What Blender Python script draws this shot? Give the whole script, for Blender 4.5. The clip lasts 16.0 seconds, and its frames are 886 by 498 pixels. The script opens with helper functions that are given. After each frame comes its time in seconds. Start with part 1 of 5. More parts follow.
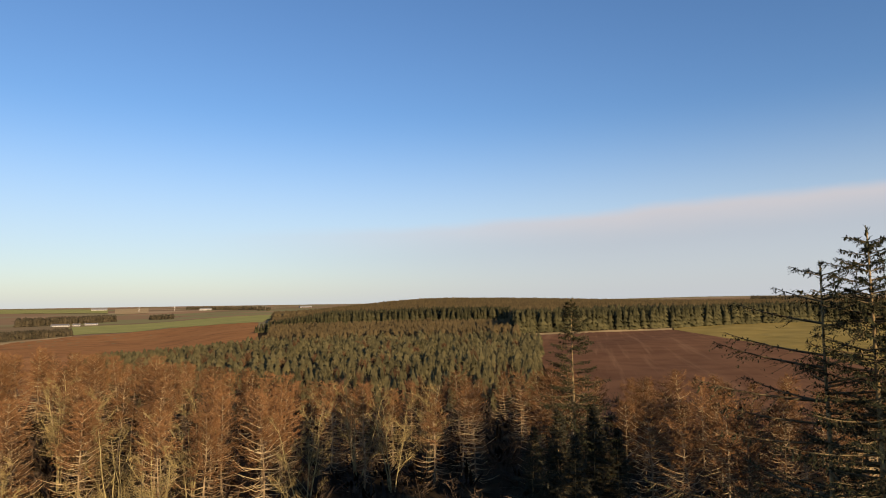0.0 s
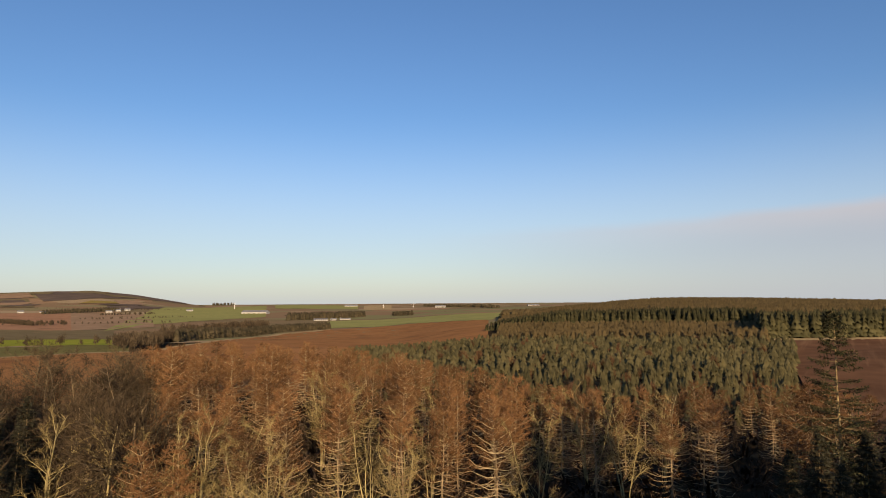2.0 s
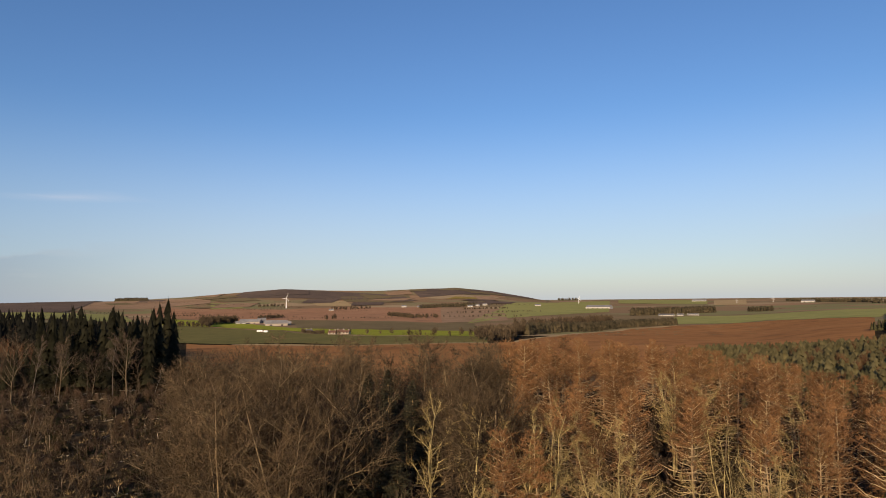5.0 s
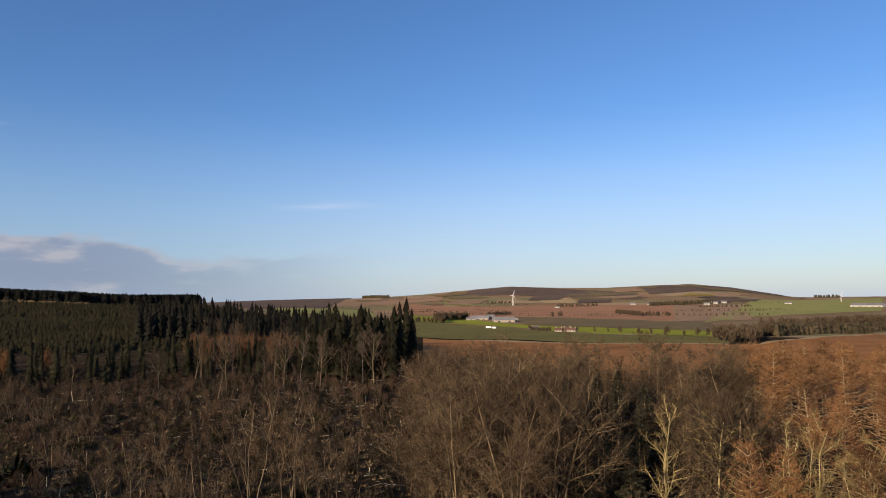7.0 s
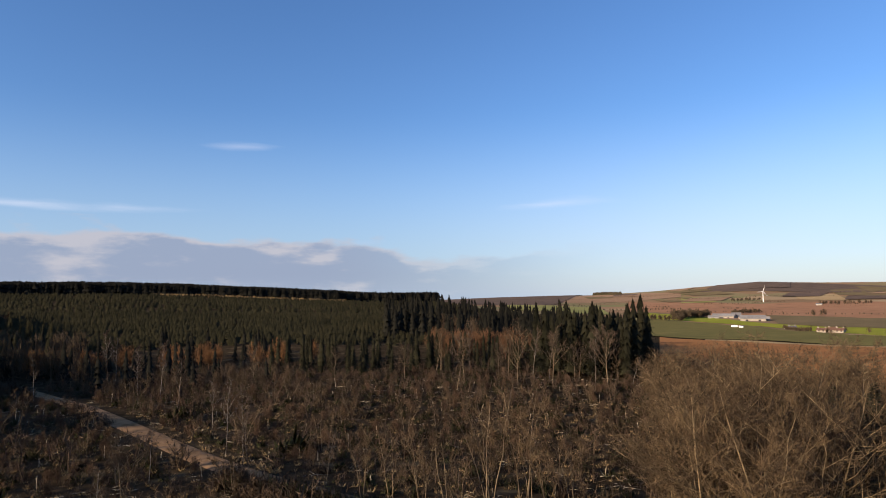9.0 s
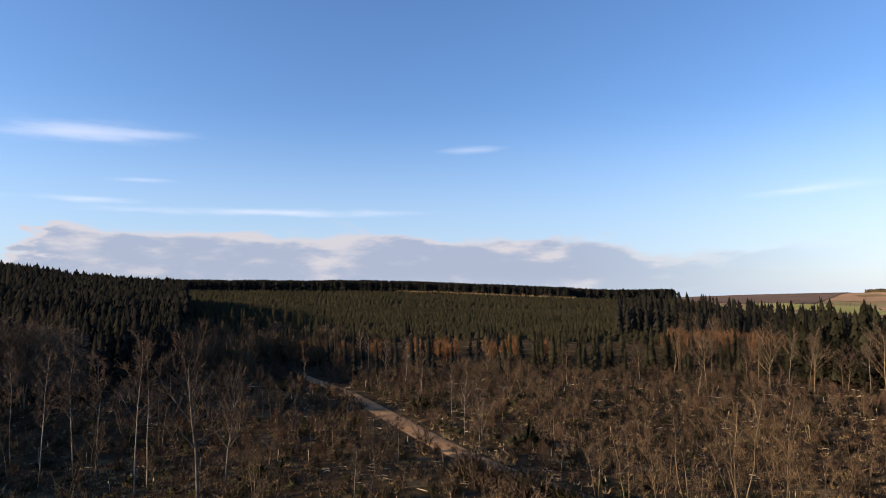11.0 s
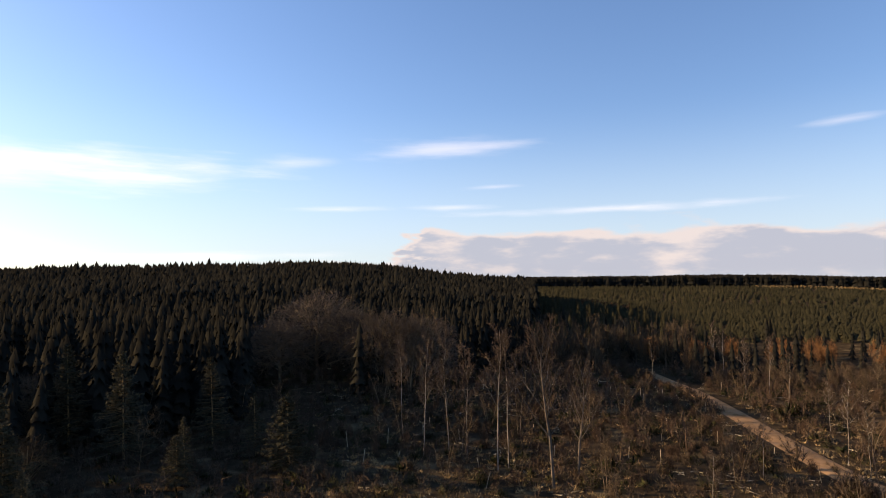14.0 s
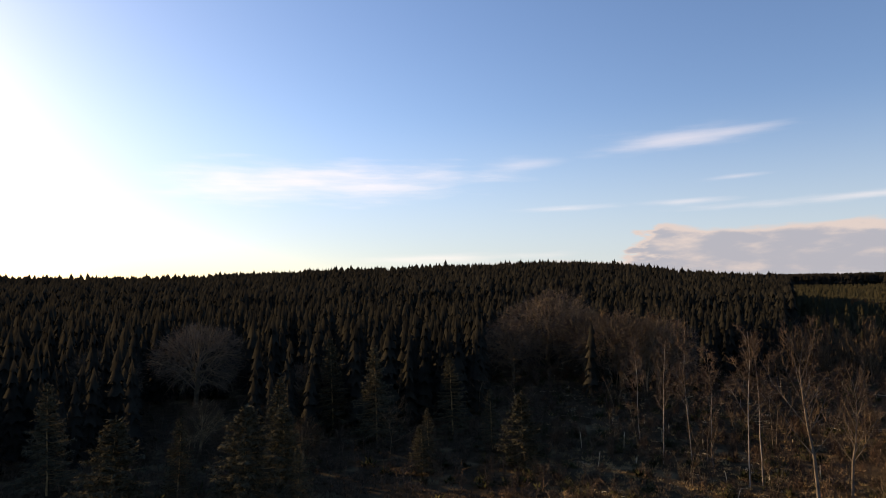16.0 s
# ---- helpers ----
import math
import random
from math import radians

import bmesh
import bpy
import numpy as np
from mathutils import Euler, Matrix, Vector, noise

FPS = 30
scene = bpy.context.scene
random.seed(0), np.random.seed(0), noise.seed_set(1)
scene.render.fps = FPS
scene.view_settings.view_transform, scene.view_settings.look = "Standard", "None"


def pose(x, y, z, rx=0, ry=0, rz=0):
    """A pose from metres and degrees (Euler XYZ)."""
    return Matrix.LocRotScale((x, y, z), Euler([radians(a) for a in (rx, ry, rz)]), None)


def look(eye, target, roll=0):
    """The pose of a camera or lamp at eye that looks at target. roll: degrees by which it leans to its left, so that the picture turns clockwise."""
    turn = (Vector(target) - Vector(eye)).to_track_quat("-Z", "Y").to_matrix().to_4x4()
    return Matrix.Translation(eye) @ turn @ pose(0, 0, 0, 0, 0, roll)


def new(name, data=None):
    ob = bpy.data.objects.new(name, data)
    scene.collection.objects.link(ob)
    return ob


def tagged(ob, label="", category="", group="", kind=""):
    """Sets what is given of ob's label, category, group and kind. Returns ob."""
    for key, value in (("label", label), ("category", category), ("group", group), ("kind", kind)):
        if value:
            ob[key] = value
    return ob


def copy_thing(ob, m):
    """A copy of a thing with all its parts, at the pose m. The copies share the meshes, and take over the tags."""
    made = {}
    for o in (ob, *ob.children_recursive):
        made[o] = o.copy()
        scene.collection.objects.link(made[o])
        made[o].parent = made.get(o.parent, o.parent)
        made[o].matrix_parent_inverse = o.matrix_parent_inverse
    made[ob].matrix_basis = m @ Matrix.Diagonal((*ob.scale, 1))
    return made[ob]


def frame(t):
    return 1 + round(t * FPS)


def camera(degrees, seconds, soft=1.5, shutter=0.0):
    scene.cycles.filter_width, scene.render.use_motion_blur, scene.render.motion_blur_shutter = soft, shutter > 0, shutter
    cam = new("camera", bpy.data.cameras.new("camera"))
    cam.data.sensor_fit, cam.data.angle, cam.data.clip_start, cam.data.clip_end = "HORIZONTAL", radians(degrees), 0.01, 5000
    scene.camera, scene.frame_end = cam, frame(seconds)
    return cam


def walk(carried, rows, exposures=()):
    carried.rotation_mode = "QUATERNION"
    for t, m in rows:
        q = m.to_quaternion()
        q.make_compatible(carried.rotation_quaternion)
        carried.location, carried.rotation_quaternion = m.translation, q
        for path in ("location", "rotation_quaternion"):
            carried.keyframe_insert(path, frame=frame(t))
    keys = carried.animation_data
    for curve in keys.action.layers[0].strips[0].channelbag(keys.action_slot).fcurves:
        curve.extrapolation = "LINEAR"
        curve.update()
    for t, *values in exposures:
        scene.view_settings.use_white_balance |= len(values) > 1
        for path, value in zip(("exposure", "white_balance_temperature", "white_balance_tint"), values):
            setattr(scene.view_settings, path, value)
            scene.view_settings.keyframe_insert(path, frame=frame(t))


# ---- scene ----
EYE = 15.0
cam = camera(68.6, 16.0, soft=1.0)
walk(cam, [
    (0, pose(0, 0, EYE - 0.91, 94.59, 0.81, -0.00)),
    (0.5, pose(0, 0, EYE - 0.78, 94.61, 0.68, 4.96)),
    (1, pose(0, 0, EYE - 0.59, 94.63, 0.64, 9.84)),
    (1.5, pose(0, 0, EYE - 0.48, 94.68, 0.46, 14.86)),
    (2, pose(0, 0, EYE - 0.42, 94.65, 0.38, 19.78)),
    (2.5, pose(0, 0, EYE - 0.34, 94.63, 0.44, 24.76)),
    (3, pose(0, 0, EYE - 0.31, 94.63, 0.51, 29.65)),
    (3.5, pose(0, 0, EYE - 0.26, 94.59, 0.52, 34.61)),
    (4, pose(0, 0, EYE - 0.23, 94.53, 0.54, 39.49)),
    (6.5, pose(0, 0, EYE - 0.03, 94.45, 0.65, 64.01)),
    (7, pose(0, 0, EYE - 0.01, 94.43, 0.62, 68.93)),
    (7.5, pose(0, 0, EYE, 94.40, 0.69, 73.95)),
    (8, pose(0, 0, EYE, 94.35, 0.68, 78.89)),
    (8.5, pose(0, 0, EYE, 94.38, 0.73, 83.93)),
    (11, pose(0, 0, EYE, 94.38, 0.55, 108.97)),
    (11.5, pose(0, 0, EYE, 94.38, 0.50, 113.92)),
    (12, pose(0, 0, EYE, 94.34, 0.54, 118.78)),
    (12.5, pose(0, 0, EYE, 94.37, 0.60, 123.72)),
    (13, pose(0, 0, EYE, 94.38, 0.54, 128.67)),
    (13.5, pose(0, 0, EYE, 94.37, 0.53, 133.61)),
    (14, pose(0, 0, EYE, 94.33, 0.60, 138.59)),
    (14.5, pose(0, 0, EYE, 94.33, 0.59, 143.65)),
    (15, pose(0, 0, EYE, 94.36, 0.58, 148.70)),
    (15.5, pose(0, 0, EYE, 94.44, 0.53, 153.83)),
    (16, pose(0, 0, EYE, 94.50, 0.54, 158.64)),
], [(0, 0.70, 6950, 11), (3.5, 0.47, 6950, 12), (7, 0.6, 6180, 13), (11, 1.2, 6650, 15), (14.5, 1.42, 8000, 19), (16, 1.16, 8350, 20)])

# ---- light ----
SUN_AZ, SUN_EL = 212.0, 15.0          # degrees, anticlockwise from +y
world = bpy.data.worlds.new("sky")
scene.world = world
world.use_nodes = True
wt = world.node_tree
wt.nodes.clear()


def node(tree, kind, **props):
    n = tree.nodes.new(kind)
    for k, v in props.items():
        setattr(n, k, v)
    return n


def sock(tree, where, value):
    if hasattr(value, "is_linked"):
        tree.links.new(value, where)
    elif value is not None:
        where.default_value = value


def calc(tree, op, a, b=None, c=None, clamp=False):
    n = node(tree, "ShaderNodeMath", operation=op, use_clamp=clamp)
    for s, v in zip(n.inputs, (a, b, c)):
        sock(tree, s, v)
    return n.outputs[0]


def ramp_to(tree, v, a, b, lo=0.0, hi=1.0):
    """v from a..b, smoothly to lo..hi."""
    n = node(tree, "ShaderNodeMapRange", interpolation_type="SMOOTHSTEP")
    for s, x in zip(n.inputs, (v, a, b, lo, hi)):
        sock(tree, s, x)
    return n.outputs[0]


def blend(tree, fac, a, b, how="MIX"):
    n = node(tree, "ShaderNodeMix", data_type="RGBA", blend_type=how)
    sock(tree, n.inputs[0], fac)
    sock(tree, n.inputs[6], a)
    sock(tree, n.inputs[7], b)
    return n.outputs[2]


def noise_of(tree, vec, scale, detail=4.0, rough=0.55, dims="3D"):
    n = node(tree, "ShaderNodeTexNoise", noise_dimensions=dims)
    sock(tree, n.inputs["Vector"], vec)
    n.inputs["Scale"].default_value = scale
    n.inputs["Detail"].default_value = detail
    n.inputs["Roughness"].default_value = rough
    return n.outputs["Fac"]


STREAKS = ((228.2, 13.1, 7.0, 0.85, 0.5), (196.5, 13.0, 2.3, 0.29, 0.35), (213.8, 7.5, 10.2, 0.34, 0.6), (224.1, 9.7, 2.5, 0.22, 0.4), (227.2, 8.0, 3.6, 0.26, 0.45), (170.5, 8.1, 3.0, 0.22, 0.25), (259.6, 10.2, 11.5, 1.68, 0.9), (241.8, 11.7, 3.0, 0.73, 0.4), (237.8, 7.8, 4.0, 0.25, 0.5), (169.0, 8.2, 4.4, 0.39, 0.3), (185.7, 5.0, 1.8, 0.27, -0.3), (248.5, 3.7, 8.7, 0.43, 0.55))


def sky_world():
    t = wt
    sky = node(t, "ShaderNodeTexSky", sky_type="NISHITA", sun_disc=False)
    sky.sun_elevation, sky.sun_rotation = radians(SUN_EL), radians(-SUN_AZ)
    sky.altitude, sky.air_density, sky.dust_density, sky.ozone_density = 100, 1.0, 0.55, 2.0
    tc = node(t, "ShaderNodeTexCoord")
    sep = node(t, "ShaderNodeSeparateXYZ")
    t.links.new(tc.outputs["Generated"], sep.inputs[0])
    x, y, z = sep.outputs
    el = calc(t, "MULTIPLY", calc(t, "ARCSINE", z), 57.29578)
    az = calc(t, "MULTIPLY", calc(t, "ARCTAN2", calc(t, "MULTIPLY", x, -1.0), y), 57.29578)
    az = calc(t, "MODULO", calc(t, "ADD", az, 450.0), 360.0)       # 90 .. more than the angle from +y
    comb = node(t, "ShaderNodeCombineXYZ")
    sock(t, comb.inputs[0], az)
    sock(t, comb.inputs[1], calc(t, "MULTIPLY", el, 3.2))
    sheet = comb.outputs[0]
    # broad veil that climbs towards the east
    soft = noise_of(t, sheet, 0.05, 6, 0.6)
    edge = calc(t, "ADD", calc(t, "MULTIPLY_ADD", az, -0.05, 10.5), calc(t, "MULTIPLY", soft, 2.2))
    depth = calc(t, "SUBTRACT", edge, el)
    bank = ramp_to(t, depth, -0.2, 1.1)
    bank = calc(t, "MULTIPLY", bank, ramp_to(t, az, 116.0, 70.0))
    bank = calc(t, "MULTIPLY", bank, ramp_to(t, depth, 0.5, 7.0, 0.85, 0.5))
    # low heaped clouds in the west
    heap = noise_of(t, sheet, 0.12, 6, 0.5)
    top = calc(t, "ADD", calc(t, "MULTIPLY_ADD", heap, 7.0, 0.9), ramp_to(t, az, 165.0, 228.0, 0.0, 2.0))
    wave = calc(t, "MULTIPLY_ADD", noise_of(t, sheet, 0.3, 4, 0.5), 9.0, calc(t, "SUBTRACT", az, 4.5))
    top = calc(t, "SUBTRACT", top, ramp_to(t, wave, 229.0, 235.0, 0.0, 3.6))
    under = calc(t, "SUBTRACT", top, el)
    low = ramp_to(t, under, -0.15, 0.75)
    low = calc(t, "MULTIPLY", low, ramp_to(t, az, 162.0, 192.0))
    low = calc(t, "MULTIPLY", low, ramp_to(t, az, 250.0, 238.0))
    low = calc(t, "MULTIPLY", low, ramp_to(t, el, -0.5, 2.5, 0.55, 0.9))
    shade = noise_of(t, sheet, 0.17, 5, 0.55)
    crest = calc(t, "MULTIPLY_ADD", ramp_to(t, under, 1.9, 0.1), 0.3, calc(t, "SUBTRACT", shade, ramp_to(t, az, 180.0, 222.0, 0.12, 0.07)))
    lit = blend(t, ramp_to(t, crest, 0.4, 0.64), (2.5, 2.95, 3.85, 1), (4.3, 4.2, 4.45, 1))
    clear = node(t, "ShaderNodeHueSaturation")
    clear.inputs["Saturation"].default_value = 1.07
    sock(t, clear.inputs["Color"], blend(t, 1.0, sky.outputs[0], (0.97, 1.13, 1.41, 1), "MULTIPLY"))
    chans = node(t, "ShaderNodeSeparateColor")
    sock(t, chans.inputs[0], sky.outputs[0])
    glare = ramp_to(t, chans.outputs[0], 2.8, 12.0)
    tinted = blend(t, glare, clear.outputs[0], blend(t, 1.0, sky.outputs[0], (0.95, 0.95, 1.0, 1), "MULTIPLY"))
    haze = ramp_to(t, el, 17.0, -3.0, 0.0, 0.85)
    haze = calc(t, "MULTIPLY", haze, calc(t, "SUBTRACT", 1.0, glare))
    air = blend(t, haze, tinted, blend(t, ramp_to(t, az, 150.0, 190.0), (5.7, 6.2, 7.0, 1), (3.4, 4.4, 5.7, 1)))
    c = blend(t, bank, air, blend(t, ramp_to(t, depth, 0.3, 3.5), (5.5, 5.3, 5.7, 1), (4.2, 4.6, 5.4, 1)))
    c = blend(t, low, c, lit)
    # thin streaks: angle, height, half length, half depth, strength
    comb2 = node(t, "ShaderNodeCombineXYZ")
    sock(t, comb2.inputs[0], az)
    sock(t, comb2.inputs[1], calc(t, "MULTIPLY", el, 8.0))
    fleck = noise_of(t, comb2.outputs[0], 0.11, 5, 0.55)
    ragged = calc(t, "MULTIPLY", calc(t, "SUBTRACT", fleck, 0.5), 2.6)
    for a, e, la, le, k in STREAKS:
        da = calc(t, "DIVIDE", calc(t, "SUBTRACT", az, a), la)
        tilt = calc(t, "MULTIPLY", da, -0.2)
        de = calc(t, "SUBTRACT", calc(t, "DIVIDE", calc(t, "SUBTRACT", el, e), le), tilt)
        d = calc(t, "SQRT", calc(t, "ADD", calc(t, "MULTIPLY", da, da), calc(t, "MULTIPLY", de, de)))
        m = ramp_to(t, calc(t, "ADD", d, ragged), 1.45, -0.5, 0.0, abs(k) * 0.75)
        c = blend(t, m, c, (7.4, 7.4, 7.9, 1) if k > 0 else (4.6, 5.0, 6.3, 1))
    bg = node(t, "ShaderNodeBackground")
    bg.inputs[1].default_value = 0.07
    sock(t, bg.inputs[0], c)
    out = node(t, "ShaderNodeOutputWorld")
    t.links.new(bg.outputs[0], out.inputs[0])


sky_world()
sun_data = bpy.data.lights.new("sun", "SUN")
sun_data.energy, sun_data.angle, sun_data.color = 5.0, radians(0.5), (1.0, 0.76, 0.49)
sun = new("sun", sun_data)
_a, _e = radians(SUN_AZ), radians(SUN_EL)
sun.matrix_world = look((-1000 * math.sin(_a) * math.cos(_e), 1000 * math.cos(_a) * math.cos(_e), 1000 * math.sin(_e)), (0, 0, 0))
scene.view_settings.exposure = 0.0

# ---- the lie of the land ----
# angle from +y, then (distance, height) pairs
EAST_SIDE = (
    (-60, ((0, 0), (120, 0), (340, 2), (650, 1), (1000, 1), (1900, 16), (5000, 10))),
    (-24, ((0, 0), (120, 0), (340, 2), (650, 1), (1000, 1), (1900, 16), (5000, 10))),
    (0, ((0, 0), (120, 0), (340, 1.5), (650, 7), (1200, 7), (5000, 2))),
    (15, ((0, 0), (120, 0), (340, 0), (650, -5), (1200, -9), (5000, 2))),
)
VALLEY_SIDE = (
    (26, ((0, 0), (150, 0), (300, -5), (600, -15), (900, -19), (1800, -20), (2600, -7), (5000, 2))),
    (74, ((0, 0), (150, 0), (300, -6), (600, -15), (900, -19), (1800, -20), (2600, -7), (5000, 2))),
    (82, ((0, 0), (140, 0), (300, 1), (800, -6), (900, -7), (1300, -8), (5000, 4))),
    (90, ((0, 0), (140, 0), (300, 4), (800, 11), (900, 10), (1300, 2), (5000, 4))),
    (118, ((0, 0), (140, 0), (300, 5), (800, 25), (1000, 30), (1200, 32), (5000, 10))),
)
RISE_SIDE = (
    (131, ((0, 0), (70, 0), (150, 3), (320, 13), (600, 20), (800, 26), (1200, 28), (5000, 10))),
    (148, ((0, 0), (70, 0), (150, 5), (320, 21.5), (600, 22), (5000, 10))),
    (193, ((0, 0), (70, 0), (150, 4), (320, 14), (600, 15), (5000, 10))),
    (250, ((0, 0), (300, 0), (800, 2), (5000, 2))),
    (300, ((0, 0), (120, 0), (340, 2), (650, 1), (1000, 1), (1900, 16), (5000, 10))),
)
SECTORS = EAST_SIDE + VALLEY_SIDE + RISE_SIDE


def height(x, y):
    """Ground height; x, y arrays or numbers."""
    x, y = np.asarray(x, float), np.asarray(y, float)
    r = np.hypot(x, y)
    az = (np.degrees(np.arctan2(-x, y)) + 60) % 360 - 60
    prof = np.array([np.interp(r, [p[0] for p in s[1]], [p[1] for p in s[1]]) for s in SECTORS])
    cs = np.array([s[0] for s in SECTORS], float)
    k = np.clip(np.searchsorted(cs, az, side="right") - 1, 0, len(cs) - 2)
    f = (az - cs[k]) / (cs[k + 1] - cs[k])
    f = f * f * (3 - 2 * f)
    z = np.take_along_axis(prof, k[None], 0)[0] * (1 - f) + np.take_along_axis(prof, k[None] + 1, 0)[0] * f
    # heather hill across the valley
    crest = np.interp(az, (36, 40, 42, 45, 48, 51, 55, 59, 63, 67, 71, 76, 84, 90), (0, 0, 25, 62, 84, 82, 72, 76, 86, 66, 44, 26, 16, 0))
    z = z + crest * np.exp(-((r - 3900) / 900.0) ** 2)
    # small swells
    z = z + np.minimum(r / 60, 1) * 0.35 * (np.sin(x * 0.045 + 1.3) * np.cos(y * 0.052) + 0.5 * np.sin(x * 0.11 - y * 0.09))
    return z


def polar(az, r):
    a = np.radians(az)
    return -np.sin(a) * r, np.cos(a) * r


# ---- materials ----
def material(name, dark, light, scale=1.0, rough=0.9, bump=0.3, per="", spec=0.0, third=None, detail=6.0):
    """Two-scale mottled surface. per: 'object' or 'island' adds a change from piece to piece."""
    m = bpy.data.materials.new(name)
    m.use_nodes = True
    t = m.node_tree
    bs = t.nodes["Principled BSDF"]
    tc = node(t, "ShaderNodeNewGeometry")
    pos = tc.outputs["Position"]
    fine = noise_of(t, pos, scale, detail)
    broad = noise_of(t, pos, scale * 0.13, 3)
    f = calc(t, "MULTIPLY_ADD", ramp_to(t, fine, 0.3, 0.7), 0.6, calc(t, "MULTIPLY", ramp_to(t, broad, 0.3, 0.7), 0.4))
    if per == "object":
        oi = node(t, "ShaderNodeObjectInfo")
        f = calc(t, "MULTIPLY_ADD", calc(t, "SUBTRACT", oi.outputs["Random"], 0.5), 0.7, f, clamp=True)
    if per == "island":
        f = calc(t, "MULTIPLY_ADD", calc(t, "SUBTRACT", tc.outputs["Random Per Island"], 0.5), 0.7, f, clamp=True)
    c = blend(t, f, (*dark, 1), (*light, 1))
    if third:
        c = blend(t, ramp_to(t, noise_of(t, pos, scale * 0.35, 4), 0.52, 0.68), c, (*third, 1))
    sock(t, bs.inputs["Base Color"], c)
    bs.inputs["Roughness"].default_value = rough
    bs.inputs["Specular IOR Level"].default_value = spec
    if bump:
        b = node(t, "ShaderNodeBump")
        b.inputs["Strength"].default_value = bump
        b.inputs["Distance"].default_value = 0.3 / scale
        sock(t, b.inputs["Height"], fine)
        t.links.new(b.outputs[0], bs.inputs["Normal"])
    return m


def furrowed(m, angle, light):
    """Faint drawn-out lines left by the plough."""
    t = m.node_tree
    geo = node(t, "ShaderNodeNewGeometry")
    mp = node(t, "ShaderNodeMapping", vector_type="TEXTURE")
    mp.inputs["Rotation"].default_value = (0, 0, radians(angle))
    mp.inputs["Scale"].default_value = (70.0, 2.6, 10.0)
    t.links.new(geo.outputs["Position"], mp.inputs["Vector"])
    bs = t.nodes["Principled BSDF"]
    old = bs.inputs["Base Color"].links[0].from_socket
    f = ramp_to(t, noise_of(t, mp.outputs[0], 1.0, 3, 0.6), 0.5, 0.8, 0.0, 0.55)
    t.links.new(blend(t, f, old, (*light, 1)), bs.inputs["Base Color"])
    return m


def farmland(name):
    """Patchwork of pasture, stubble and plough seen from far off."""
    m = material(name, (0.1, 0.1, 0.04), (0.16, 0.13, 0.06), 0.05, bump=0)
    t = m.node_tree
    geo = node(t, "ShaderNodeNewGeometry")
    vo = node(t, "ShaderNodeTexVoronoi", distance="CHEBYCHEV")
    vo.inputs["Scale"].default_value = 0.0045
    t.links.new(geo.outputs["Position"], vo.inputs["Vector"])
    sep = node(t, "ShaderNodeSeparateColor")
    t.links.new(vo.outputs["Color"], sep.inputs[0])
    cr = node(t, "ShaderNodeValToRGB")
    cr.color_ramp.interpolation = "CONSTANT"
    # lightens every patch: haze of the distance put into the colour
    k = 1.35
    cols = ((0.0, (0.21, 0.17, 0.095)), (0.2, (0.27, 0.165, 0.10)), (0.36, (0.18, 0.13, 0.075)), (0.5, (0.32, 0.23, 0.14)), (0.6, (0.22, 0.14, 0.085)), (0.88, (0.19, 0.175, 0.085)))
    cols = tuple((a, tuple(k * v for v in c)) for a, c in cols)
    cr.color_ramp.elements[0].color = (*cols[0][1], 1)
    cr.color_ramp.elements[1].position, cr.color_ramp.elements[1].color = cols[1][0], (*cols[1][1], 1)
    for pos, c in cols[2:]:
        cr.color_ramp.elements.new(pos).color = (*c, 1)
    sock(t, cr.inputs[0], sep.outputs[0])
    bs = t.nodes["Principled BSDF"]
    old = bs.inputs["Base Color"].links[0].from_socket
    t.links.new(blend(t, 0.72, old, cr.outputs[0]), bs.inputs["Base Color"])
    return m


HEATH = material("heath", (0.021, 0.017, 0.011), (0.06, 0.044, 0.027), 0.8, third=(0.095, 0.074, 0.042))
PLOUGH = furrowed(material("plough", (0.27, 0.125, 0.05), (0.38, 0.185, 0.075), 0.12, third=(0.23, 0.11, 0.05), bump=0.08), 20, (0.42, 0.24, 0.11))
PLOUGH_DARK = furrowed(material("plough_dark", (0.115, 0.06, 0.035), (0.185, 0.098, 0.055), 0.12, bump=0.08), 78, (0.27, 0.16, 0.09))
CROP = material("crop", (0.135, 0.125, 0.048), (0.19, 0.165, 0.062), 0.08)
GREEN = material("green", (0.24, 0.24, 0.085), (0.33, 0.31, 0.11), 0.06)
YELLOW_GREEN = material("yellow_green", (0.22, 0.24, 0.035), (0.31, 0.31, 0.05), 0.05)
ROUGH_GRASS = material("rough_grass", (0.22, 0.165, 0.05), (0.32, 0.24, 0.08), 0.08)
STRAW = material("straw", (0.34, 0.24, 0.12), (0.46, 0.34, 0.18), 0.1)
TAN = material("tan", (0.26, 0.17, 0.10), (0.36, 0.24, 0.15), 0.03)
OLIVE = material("olive", (0.15, 0.12, 0.065), (0.215, 0.165, 0.09), 0.04)
HEATHER = material("heather", (0.105, 0.082, 0.066), (0.165, 0.12, 0.092), 0.02)
FARMLAND = farmland("farmland")
TRACK = material("track", (0.19, 0.115, 0.06), (0.31, 0.2, 0.11), 1.2, third=(0.14, 0.09, 0.045))
BRUSH = material("brush", (0.033, 0.026, 0.019), (0.10, 0.072, 0.05), 0.5, per="island", bump=0)
SEDGE = material("sedge", (0.09, 0.062, 0.03), (0.34, 0.25, 0.13), 0.5, per="island", bump=0)
DEADWOOD = material("deadwood", (0.25, 0.20, 0.13), (0.52, 0.45, 0.32), 4.0, per="object")
FAR_TWIG = material("far_twig", (0.04, 0.031, 0.022), (0.10, 0.076, 0.05), 0.2, per="island", bump=0)
GORSE = material("gorse", (0.020, 0.025, 0.012), (0.062, 0.060, 0.027), 1.0, per="island", bump=0)
